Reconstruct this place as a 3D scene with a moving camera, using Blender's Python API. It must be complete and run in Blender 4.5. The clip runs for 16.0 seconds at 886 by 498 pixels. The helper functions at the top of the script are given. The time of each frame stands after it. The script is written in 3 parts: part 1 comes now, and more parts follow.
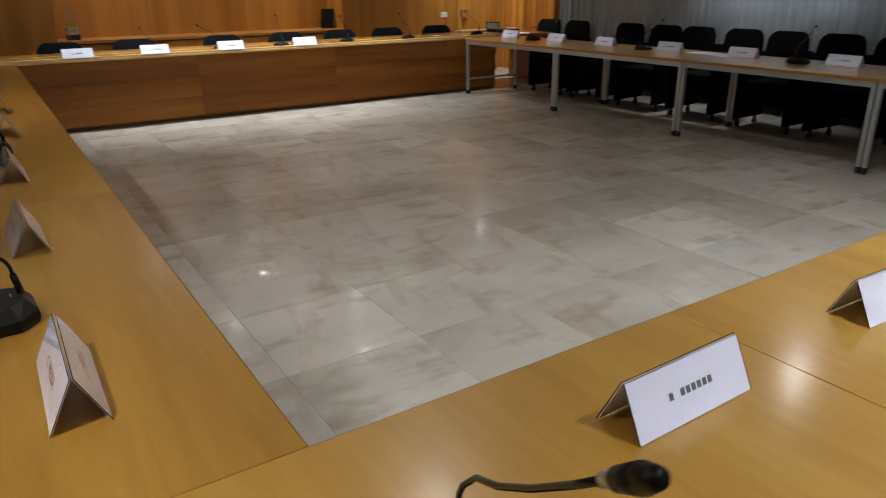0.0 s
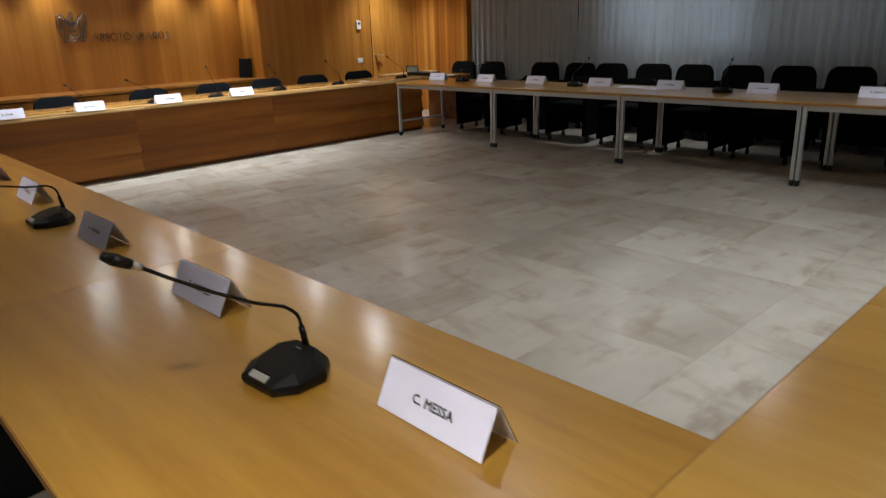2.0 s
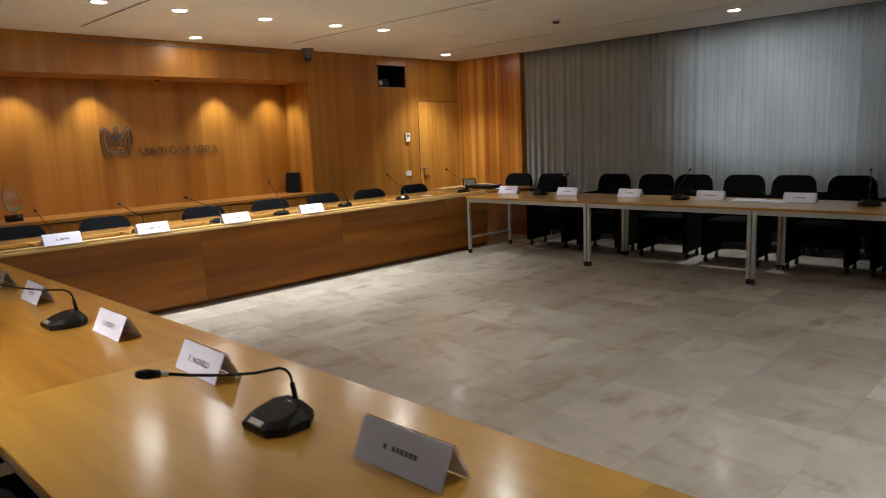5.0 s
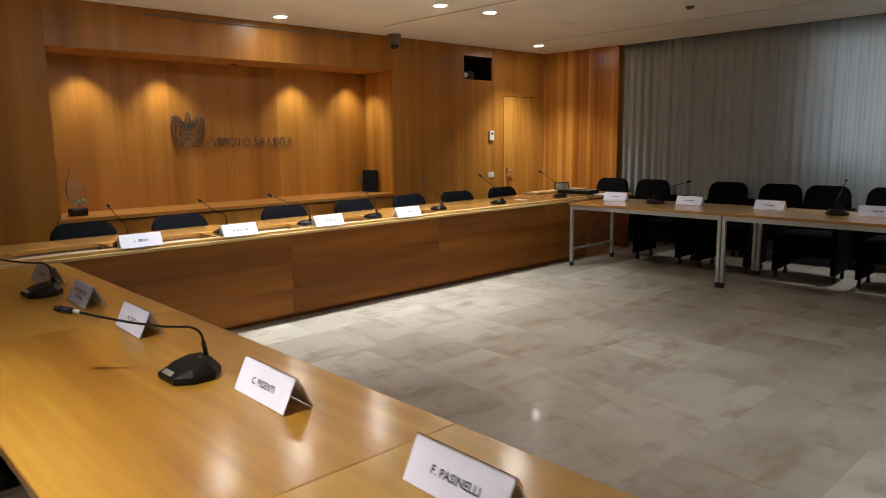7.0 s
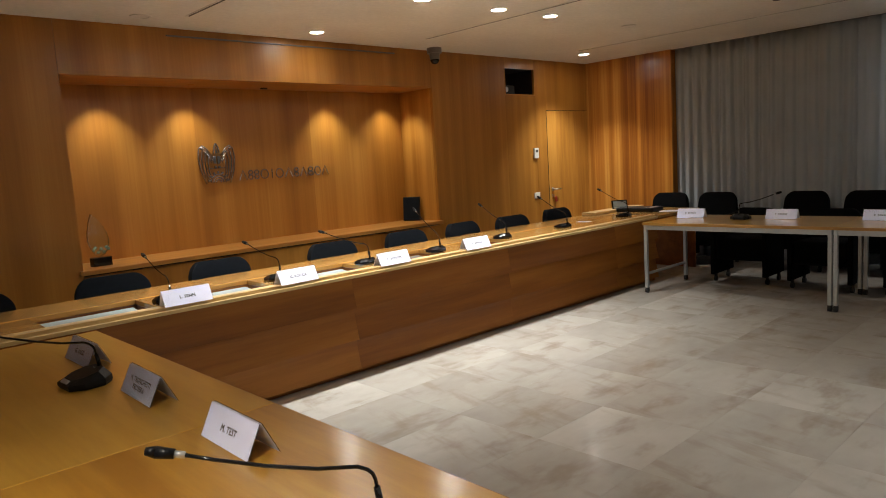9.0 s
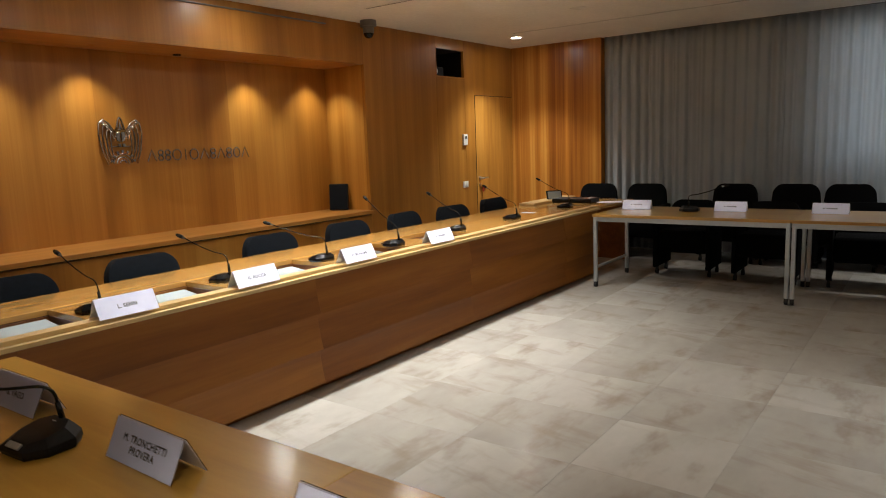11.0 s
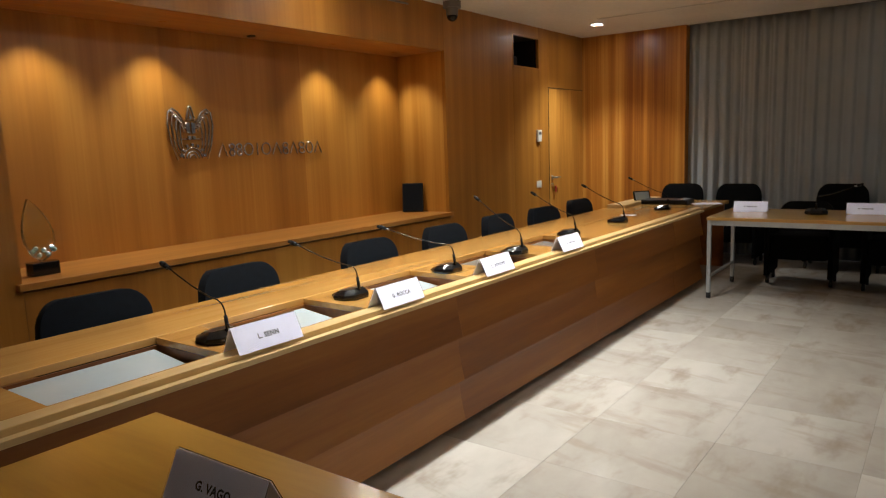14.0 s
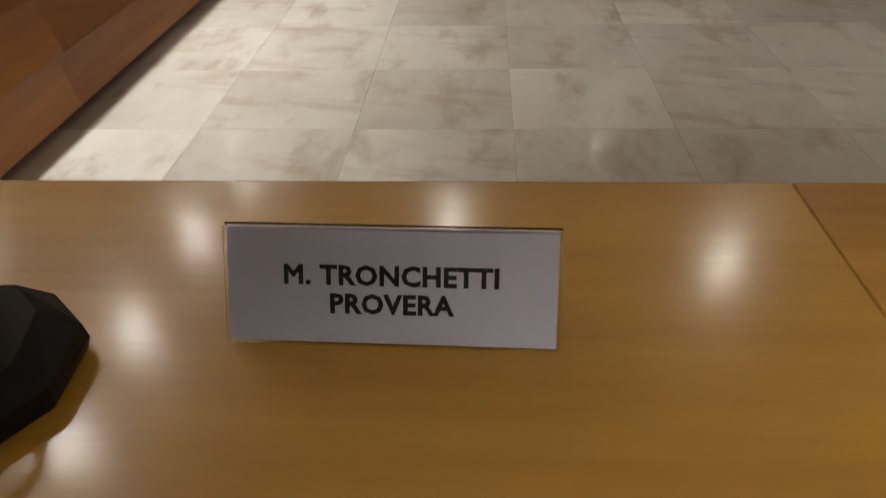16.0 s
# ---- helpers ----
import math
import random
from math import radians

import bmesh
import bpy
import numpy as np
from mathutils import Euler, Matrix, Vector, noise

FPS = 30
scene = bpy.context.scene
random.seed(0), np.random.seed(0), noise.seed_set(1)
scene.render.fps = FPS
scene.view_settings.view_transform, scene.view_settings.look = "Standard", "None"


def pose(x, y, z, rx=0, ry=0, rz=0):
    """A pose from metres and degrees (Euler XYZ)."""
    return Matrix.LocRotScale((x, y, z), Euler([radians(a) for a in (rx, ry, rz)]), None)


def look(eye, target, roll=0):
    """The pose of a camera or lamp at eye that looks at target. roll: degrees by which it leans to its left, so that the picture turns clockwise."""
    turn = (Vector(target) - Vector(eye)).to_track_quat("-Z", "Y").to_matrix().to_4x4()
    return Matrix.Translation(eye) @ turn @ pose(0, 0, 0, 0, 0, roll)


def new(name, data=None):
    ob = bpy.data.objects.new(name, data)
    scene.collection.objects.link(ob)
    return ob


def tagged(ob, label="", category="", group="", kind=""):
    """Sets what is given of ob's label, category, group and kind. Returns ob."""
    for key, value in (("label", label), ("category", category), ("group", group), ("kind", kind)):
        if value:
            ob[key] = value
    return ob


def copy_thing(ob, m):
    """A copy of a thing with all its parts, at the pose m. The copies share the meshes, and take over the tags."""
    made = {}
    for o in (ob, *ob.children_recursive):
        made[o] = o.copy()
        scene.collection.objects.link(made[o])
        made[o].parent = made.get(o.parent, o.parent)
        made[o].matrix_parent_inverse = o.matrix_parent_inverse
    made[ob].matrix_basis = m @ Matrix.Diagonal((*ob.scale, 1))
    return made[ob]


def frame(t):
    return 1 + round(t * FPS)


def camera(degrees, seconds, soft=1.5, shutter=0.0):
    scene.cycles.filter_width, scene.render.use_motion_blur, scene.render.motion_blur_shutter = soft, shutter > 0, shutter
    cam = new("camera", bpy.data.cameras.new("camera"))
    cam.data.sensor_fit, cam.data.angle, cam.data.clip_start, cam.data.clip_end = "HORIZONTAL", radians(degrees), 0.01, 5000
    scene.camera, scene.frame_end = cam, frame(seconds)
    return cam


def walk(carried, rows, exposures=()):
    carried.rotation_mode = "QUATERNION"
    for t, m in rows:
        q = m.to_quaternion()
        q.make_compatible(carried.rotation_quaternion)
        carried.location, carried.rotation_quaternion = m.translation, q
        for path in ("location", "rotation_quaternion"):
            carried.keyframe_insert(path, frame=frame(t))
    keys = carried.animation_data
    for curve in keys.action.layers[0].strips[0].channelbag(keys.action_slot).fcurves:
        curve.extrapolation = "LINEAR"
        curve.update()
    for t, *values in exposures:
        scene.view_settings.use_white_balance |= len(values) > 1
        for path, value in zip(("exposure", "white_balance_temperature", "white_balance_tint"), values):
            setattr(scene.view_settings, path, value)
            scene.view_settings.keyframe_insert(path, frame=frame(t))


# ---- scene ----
cam = camera(65.1, 16.0, soft=0.95, shutter=0.4)
EXPOSURE = 0.70
PATH = [
    (0, (-5.644, -8.068, 1.435), (-4.626, -6.502, 0.722), -0.6),
    (0.5, (-5.831, -7.985, 1.421), (-4.606, -6.570, 0.718), 0.8),
    (1, (-6.082, -7.956, 1.422), (-4.703, -6.691, 0.717), 2.0),
    (1.5, (-6.277, -7.817, 1.441), (-4.975, -6.479, 0.724), -3.1),
    (2, (-6.42, -7.627, 1.477), (-5.112, -6.244, 0.864), -2.1),
    (2.5, (-6.555, -7.408, 1.492), (-5.075, -6.17, 0.964), -2.4),
    (3, (-6.598, -7.185, 1.479), (-5.118, -5.929, 0.997), -1.9),
    (3.5, (-6.569, -6.909, 1.496), (-5.137, -5.59, 1.037), -1.2),
    (4, (-6.639, -6.626, 1.499), (-5.210, -5.285, 1.101), -1.0),
    (6.5, (-6.575, -5.116, 1.504), (-5.209, -3.681, 1.229), -3.1),
    (7, (-6.534, -4.813, 1.482), (-5.18, -3.374, 1.17), -0.8),
    (7.5, (-6.558, -4.506, 1.509), (-5.2, -3.072, 1.196), -3.1),
    (8, (-6.484, -4.223, 1.498), (-5.149, -2.757, 1.24), -4.4),
    (10.5, (-6.398, -3.133, 1.498), (-4.924, -1.808, 1.233), 0.1),
    (11, (-6.437, -2.858, 1.492), (-4.842, -1.69, 1.192), -2.2),
    (11.5, (-6.474, -2.667, 1.504), (-4.882, -1.477, 1.281), -2.4),
    (12, (-6.314, -2.466, 1.487), (-4.726, -1.26, 1.335), -2.5),
    (12.5, (-6.299, -2.336, 1.483), (-4.728, -1.119, 1.266), -0.1),
    (13, (-6.359, -2.121, 1.488), (-4.796, -0.895, 1.26), -2.1),
    (13.5, (-6.41, -1.944, 1.47), (-4.826, -0.748, 1.222), -1.0),
    (14, (-6.344, -1.749, 1.457), (-4.751, -0.576, 1.162), -2.1),
    (14.5, (-6.268, -1.614, 1.429), (-4.578, -0.656, 0.956), -2.5),
    (15, (-6.233, -1.505, 1.352), (-4.442, -0.975, 0.638), -5.7),
    (15.5, (-6.159, -1.443, 1.274), (-4.467, -1.222, 0.229), -5.0),
    (16, (-6.061, -1.394, 1.172), (-4.443, -1.283, 0.003), -1.8),
]
walk(cam, [(t, look(e, g, r)) for t, e, g, r in PATH], exposures=[
    (0.0, EXPOSURE - 0.22, 6100, 10), (2.5, EXPOSURE - 0.12, 6150, 10), (3.5, EXPOSURE + 0.05, 6450, 10), (6.5, EXPOSURE + 0.06, 6450, 10), (7.5, EXPOSURE - 0.06, 6450, 10), (10.5, EXPOSURE - 0.1, 6450, 10),
    (12.0, EXPOSURE - 0.1, 6500, 10), (14.5, EXPOSURE - 0.22, 6500, 10), (15.5, EXPOSURE - 0.46, 6700, 10), (16.0, EXPOSURE - 0.25, 6700, 10)])

# ---------------------------------------------------------------- light
CEIL = 2.79
world = bpy.data.worlds.new("world")
world.use_nodes = True
world.node_tree.nodes["Background"].inputs[0].default_value = (0.5, 0.6, 0.8, 1)
world.node_tree.nodes["Background"].inputs[1].default_value = 0.02
scene.world = world


def spot(name, place, watts, angle, blend, colour, radius=0.04):
    data = bpy.data.lights.new(name, "SPOT")
    data.energy, data.spot_size, data.spot_blend, data.color, data.shadow_soft_size = watts, radians(angle), blend, colour, radius
    ob = new(name, data)
    ob.location = place
    return ob


WARM = (1.0, 0.93, 0.80)
COOL = (0.98, 1.0, 0.95)
# lit downlights: x, y, watts, width of the beam
DOWNLIGHTS = [(-4.15, 0.44, 112, 90), (-3.42, 0.44, 98, 90), (-2.51, 0.42, 105, 90), (-1.64, 0.38, 95, 90), (-0.97, 0.33, 62, 90),
              (-2.53, 1.9, 12, 90), (-2.35, -1.2, 24, 72), (-2.75, -2.8, 42, 72), (1.53, 1.7, 125, 100), (1.55, -2.78, 56, 72),
              # x = -6.8 and y = -8.75: unseen, added to brighten west tables and south cards
              (-1.04, -5.75, 34, 92), (-4.1, -5.6, 68, 100), (-2.5, -7.25, 115, 100), (-6.8, -2.9, 140, 100), (-6.8, -7.3, 110, 100), (-4.15, -8.75, 105, 100)]
for x, y, watts, beam in DOWNLIGHTS:
    spot("downlight_lamp", (x, y, CEIL - 0.03), watts, beam, 1.0, COOL if x > -5 else WARM, 0.045)
# daylight that the window behind the curtain lets in
data = bpy.data.lights.new("window_light", "AREA")
data.shape, data.size, data.size_y, data.energy, data.color = "RECTANGLE", 1.5, 2.1, 18, (0.86, 0.94, 1.0)
new("window_light", data).matrix_basis = pose(2.80, -2.8, 1.8, 0, 90, 0)
data = bpy.data.lights.new("window_light", "AREA")
data.shape, data.size, data.size_y, data.energy, data.color = "RECTANGLE", 1.5, 4.2, 11, (0.90, 0.96, 1.0)
new("window_light", data).matrix_basis = pose(2.80, -6.1, 1.8, 0, 90, 0)
NICHE_SPOTS = [-4.27, -3.46, -1.83, -1.0]
for x in NICHE_SPOTS:
    spot("niche_lamp", (x, 2.69, 2.345), 25, 100, 1.0, (1.0, 0.97, 0.80), 0.03)


# ---------------------------------------------------------------- materials
class Nodes:
    """Short hand for a node material."""

    def __init__(self, name):
        self.mat = bpy.data.materials.new(name)
        self.mat.use_nodes = True
        self.tree = self.mat.node_tree
        self.bsdf = self.tree.nodes["Principled BSDF"]

    def add(self, kind, **links):
        node = self.tree.nodes.new(kind)
        for key, value in links.items():
            self.put(node, key.replace("_", " "), value)
        return node

    def put(self, node, key, value):
        socket = node.inputs[int(key[1:]) if key[0] == "n" and key[1:].isdigit() else key]
        if isinstance(value, bpy.types.NodeSocket):
            self.tree.links.new(value, socket)
        else:
            socket.default_value = value

    def set(self, **links):
        for key, value in links.items():
            self.put(self.bsdf, key.replace("_", " "), value)
        return self

    def math(self, op, a, b=0.0):
        node = self.tree.nodes.new("ShaderNodeMath")
        node.operation = op
        self.put(node, "n0", a)
        self.put(node, "n1", b)
        return node.outputs[0]

    def ramp(self, fac, stops):
        node = self.tree.nodes.new("ShaderNodeValToRGB")
        el = node.color_ramp.elements
        while len(el) < len(stops):
            el.new(0.5)
        for e, (p, c) in zip(el, stops):
            e.position, e.color = p, (*c, 1)
        self.put(node, "Fac", fac)
        return node.outputs[0]

    def coords(self, scale, offset=None):
        tc = self.tree.nodes.new("ShaderNodeTexCoord")
        mp = self.tree.nodes.new("ShaderNodeMapping")
        mp.inputs["Scale"].default_value = scale
        self.tree.links.new(tc.outputs["Object"], mp.inputs["Vector"])
        if offset is not None:
            self.put(mp, "Location", offset)
        return mp.outputs[0]

    def noise(self, vec, scale, detail=4.0, rough=0.55, dist=0.0):
        n = self.add("ShaderNodeTexNoise", Vector=vec, Scale=scale, Detail=detail, Roughness=rough, Distortion=dist)
        return n.outputs["Fac"]

    def random(self):
        return self.tree.nodes.new("ShaderNodeObjectInfo").outputs["Random"]

    def bump(self, height, strength, distance=0.002):
        b = self.add("ShaderNodeBump", Height=height, Strength=strength, Distance=distance)
        self.put(self.bsdf, "Normal", b.outputs["Normal"])

    def mix(self, fac, a, b, kind="MIX"):
        n = self.tree.nodes.new("ShaderNodeMix")
        n.data_type, n.blend_type = "RGBA", kind
        self.put(n, "n0", fac)
        self.put(n, "n6", a)
        self.put(n, "n7", b)
        return n.outputs[2]


def rgb(c):
    return (*c, 1)


def plain(name, colour, rough=0.5, metal=0.0, grain=0.08, scale=60.0, bump=0.1, **more):
    n = Nodes(name)
    v = n.coords((1, 1, 1))
    f = n.noise(v, scale)
    g = n.noise(v, scale * 0.07)
    both = n.math("MULTIPLY", n.math("ADD", f, g), 0.5)
    lo = tuple(c * (1 - grain * 2) for c in colour)
    hi = tuple(min(1, c * (1 + grain * 2)) for c in colour)
    n.set(Base_Color=n.ramp(both, [(0.3, lo), (0.7, hi)]), Metallic=metal)
    n.set(Roughness=n.math("ADD", n.math("MULTIPLY", g, 0.2), rough - 0.1))
    if bump:
        n.bump(f, bump)
    n.set(**more)
    return n.mat


def veneer(name, dark, mid, light, along, band=3.0, fine=60.0, rough=0.35, coat=0.0, wave=0.0, spread=0.12, contrast=1.0, stretch=0.06):
    """Wood veneer: slow bands and fine fibres across the grain, which runs along the given axis."""
    n = Nodes(name)
    squeeze = {"x": (stretch, 1, 1), "y": (1, stretch, 1), "z": (1, 1, stretch)}[along]
    r = n.random()
    off = n.add("ShaderNodeCombineXYZ", X=n.math("MULTIPLY", r, 7.3), Y=n.math("MULTIPLY", r, 3.1), Z=n.math("MULTIPLY", r, 11.7)).outputs[0]
    v = n.coords(squeeze, off)
    slow = n.noise(v, band, 3.0, 0.5, wave)
    flow = n.noise(v, band * 4.5, 4.0, 0.6, wave * 0.6)
    fibre = n.noise(v, fine, 5.0, 0.7)
    f = n.math("ADD", n.math("MULTIPLY", slow, 0.62), n.math("MULTIPLY", flow, 0.38))
    f = n.math("ADD", n.math("MULTIPLY", n.math("SUBTRACT", f, 0.5), contrast * 0.85), n.math("ADD", 0.5, n.math("MULTIPLY", n.math("SUBTRACT", r, 0.5), spread)))
    f = n.math("ADD", f, n.math("MULTIPLY", n.math("SUBTRACT", fibre, 0.5), 0.16))
    n.set(Base_Color=n.ramp(f, [(0.3, dark), (0.5, mid), (0.7, light)]))
    n.set(Roughness=n.math("ADD", n.math("MULTIPLY", fibre, 0.14), rough - 0.07), Coat_Weight=coat, Coat_Roughness=0.17)
    n.bump(fibre, 0.06, 0.001)
    return n.mat


WALL_WOOD = veneer("wall_veneer", (0.265, 0.098, 0.012), (0.405, 0.168, 0.024), (0.55, 0.262, 0.048), "z", 2.0, 60, 0.40, 0.12, 0.0, 0.05, 1.25, 0.02)
EAST_WOOD = veneer("figured_veneer", (0.25, 0.074, 0.009), (0.48, 0.180, 0.026), (0.68, 0.34, 0.070), "z", 4.6, 60, 0.34, 0.2, 0.0, 0.0, 1.7, 0.012)
DOOR_WOOD = veneer("door_veneer", (0.33, 0.125, 0.018), (0.50, 0.22, 0.036), (0.64, 0.33, 0.070), "z", 4.0, 55, 0.36, 0.15, 0.25, 0.0, 1.2)
SHELF_WOOD = veneer("shelf_veneer", (0.34, 0.130, 0.026), (0.48, 0.21, 0.045), (0.58, 0.285, 0.075), "x", 5.0, 60, 0.33, 0.2, 0.2, 0.05)
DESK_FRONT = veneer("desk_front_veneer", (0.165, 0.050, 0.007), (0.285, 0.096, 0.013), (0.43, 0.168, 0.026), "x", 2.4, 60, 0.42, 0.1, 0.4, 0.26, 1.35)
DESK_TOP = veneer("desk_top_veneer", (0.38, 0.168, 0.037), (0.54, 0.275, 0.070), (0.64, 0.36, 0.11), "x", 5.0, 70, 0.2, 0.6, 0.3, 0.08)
DESK_RIM = veneer("pale_lipping", (0.60, 0.39, 0.16), (0.72, 0.50, 0.23), (0.78, 0.58, 0.30), "x", 6.0, 70, 0.3, 0.3, 0.2, 0.05)
PALE = ((0.46, 0.232, 0.030), (0.61, 0.338, 0.052), (0.71, 0.425, 0.082))
TABLE_TOP = veneer("table_veneer", *PALE, "y", 3.2, 70, 0.31, 0.9, 0.6, 0.2, 1.15, 0.10)
SOUTH_TOP = veneer("south_table_veneer", *PALE, "x", 3.2, 70, 0.31, 0.9, 0.6, 0.2, 1.15, 0.10)
AMBER_TOP = veneer("amber_table_veneer", (0.39, 0.170, 0.018), (0.56, 0.285, 0.038), (0.72, 0.430, 0.075), "y", 2.2, 60, 0.33, 0.8, 0.3, 0.0, 1.9, 0.08)
TABLE_EDGE = veneer("table_lipping", (0.30, 0.14, 0.03), (0.40, 0.20, 0.05), (0.48, 0.26, 0.07), "y", 7.0, 80, 0.35, 0.2, 0.2, 0.1)
ALU = plain("painted_metal", (0.50, 0.53, 0.55), 0.42, 0.55, 0.04, 40, 0.03)
BLACK_PLASTIC = plain("black_plastic", (0.006, 0.006, 0.007), 0.45, 0, 0.1, 300, 0.08, Specular_IOR_Level=0.3)
DARK_GLOSS = plain("dark_gloss", (0.008, 0.008, 0.009), 0.16, 0, 0.1, 80, 0.02)
FABRIC = plain("black_fabric", (0.0028, 0.0029, 0.0034), 0.95, 0, 0.22, 420, 0.5, Specular_IOR_Level=0.15)
NAVY_FABRIC = plain("navy_fabric", (0.006, 0.008, 0.012), 0.95, 0, 0.22, 420, 0.5, Specular_IOR_Level=0.2)
SILVER = plain("silver_plastic", (0.62, 0.64, 0.66), 0.3, 0.7, 0.04, 90, 0.02)
STEEL = plain("brushed_steel", (0.60, 0.57, 0.54), 0.30, 1.0, 0.06, 120, 0.05)
DARK_STEEL = plain("dark_steel", (0.22, 0.20, 0.19), 0.3, 1.0, 0.06, 120, 0.05)
LETTER = plain("satin_metal", (0.42, 0.39, 0.37), 0.24, 1.0, 0.05, 90, 0.02)
PAPER = plain("paper", (0.78, 0.775, 0.90), 0.55, 0, 0.02, 30, 0.02)
FAINT_INK = plain("faint_ink", (0.12, 0.12, 0.13), 0.6, 0, 0.02, 30, 0)
INK = plain("ink", (0.02, 0.02, 0.022), 0.6, 0, 0.02, 30, 0)
WHITE_PLASTIC = plain("white_plastic", (0.75, 0.74, 0.71), 0.4, 0, 0.03, 50, 0.03)
CEILING_PAINT = plain("ceiling_paint", (0.80, 0.79, 0.75), 0.85, 0, 0.04, 25, 0.05)
# for walls out of sight: assumed brown, kept dark to lower the bounce light
UNSEEN_WALL = plain("unseen_wall_brown", (0.20, 0.165, 0.12), 0.8, 0, 0.05, 25, 0.08)
DARK_VOID = plain("dark_lining", (0.014, 0.011, 0.010), 0.7, 0, 0.1, 30, 0.05)
SLOT = plain("slot_shadow_paint", (0.10, 0.095, 0.09), 0.7, 0, 0.05, 30, 0)
GROUT = plain("grout", (0.44, 0.40, 0.35), 0.85, 0, 0.1, 90, 0.2)
GREY_METAL = plain("grey_painted_metal", (0.20, 0.185, 0.17), 0.45, 0.3, 0.05, 60, 0.03)
RUBBER = plain("rubber", (0.015, 0.015, 0.016), 0.7, 0, 0.1, 90, 0.1)
DIM_GLASS = plain("dim_screen_glass", (0.16, 0.15, 0.14), 0.2, 0, 0.03, 8, 0.0)
SCREEN_GLASS = plain("pale_screen_glass", (0.42, 0.48, 0.51), 0.16, 0, 0.03, 8, 0.0)
RED_TAG = plain("red_plastic", (0.35, 0.03, 0.02), 0.4, 0, 0.05, 50, 0.03)


def acrylic():
    n = Nodes("clear_acrylic")
    n.set(Base_Color=(0.97, 0.97, 1, 1), Roughness=0.04, IOR=1.45, Transmission_Weight=1.0)
    return n.mat


def eased(n, value, low, high):
    """Eases a value from 0 at low to 1 at high."""
    ease = n.add("ShaderNodeMapRange", Value=value)
    ease.interpolation_type = "SMOOTHERSTEP"
    ease.inputs["From Min"].default_value, ease.inputs["From Max"].default_value = low, high
    return ease.outputs[0]


def marble():
    """Polished beige marble: clouds, slanting brown veins and blots, each tile cut from another place."""
    n = Nodes("polished_marble")
    r = n.random()
    off = n.add("ShaderNodeCombineXYZ", X=n.math("MULTIPLY", r, 37.0), Y=n.math("MULTIPLY", r, 91.0), Z=n.math("MULTIPLY", r, 13.0)).outputs[0]
    v = n.coords((0.75, 1.3, 1), off)
    cloud = n.noise(v, 1.8, 3.0, 0.5)
    fine = n.noise(v, 10.0, 4.0, 0.6)
    blot = n.noise(n.coords((0.9, 2.0, 1), off), 2.4, 4.0, 0.6)
    tone = n.math("ADD", n.math("MULTIPLY", n.math("SUBTRACT", r, 0.5), 0.34), n.math("ADD", n.math("MULTIPLY", cloud, 0.75), n.math("MULTIPLY", fine, 0.25)))
    base = n.ramp(tone, [(0.2, (0.395, 0.358, 0.315)), (0.8, (0.590, 0.555, 0.508))])
    slant = n.tree.nodes.new("ShaderNodeVectorRotate")
    slant.rotation_type = "Z_AXIS"
    slant.inputs["Angle"].default_value = 0.22
    n.put(slant, "Vector", n.coords((1, 1, 1), off))
    squeeze = n.add("ShaderNodeMapping", Vector=slant.outputs[0], Scale=(3.0, 0.75, 1.0))
    streak = eased(n, n.noise(squeeze.outputs[0], 2.2, 4.0, 0.58), 0.50, 0.74)
    stained = n.mix(n.math("MULTIPLY", eased(n, blot, 0.48, 0.76), 0.6), base, (0.30, 0.235, 0.175, 1))
    n.set(Base_Color=n.mix(n.math("MULTIPLY", streak, 0.36), stained, (0.29, 0.215, 0.150, 1)))
    n.set(Roughness=0.25, IOR=1.5, Coat_Weight=0.05, Coat_Roughness=0.06)
    return n.mat


def cloth():
    n = Nodes("curtain_cloth")
    v = n.coords((1, 1, 1))
    weave = n.noise(v, 700.0, 2.0)
    slow = n.noise(v, 1.4, 3.0)
    col = n.ramp(slow, [(0.3, (0.54, 0.565, 0.585)), (0.7, (0.62, 0.645, 0.665))])
    n.set(Base_Color=col, Roughness=0.9, Sheen_Weight=0.2)
    n.bump(weave, 0.25, 0.001)
    through_light = n.add("ShaderNodeBsdfTranslucent", Color=col)
    both = n.add("ShaderNodeMixShader", Fac=0.4, n1=n.bsdf.outputs[0], n2=through_light.outputs[0])
    n.tree.links.new(both.outputs[0], n.tree.nodes["Material Output"].inputs["Surface"])
    return n.mat


def glowing(name, colour, strength):
    n = Nodes(name)
    n.set(Base_Color=rgb(colour), Emission_Color=rgb(colour), Emission_Strength=strength)
    return n.mat


def glass(name, colour):
    n = Nodes(name)
    n.set(Base_Color=rgb(colour), Roughness=0.02, IOR=1.5, Transmission_Weight=1.0)
    return n.mat


ACRYLIC, MARBLE, CLOTH = acrylic(), marble(), cloth()
BULB = glowing("lamp_glow", (1.0, 0.95, 0.86), 70.0)
CRYSTAL = glass("crystal", (0.86, 0.97, 0.94))
FACET = plain("cut_crystal", (0.50, 0.90, 0.82), 0.1, 0, 0.02, 30, 0.0, Transmission_Weight=0.72, IOR=1.7)


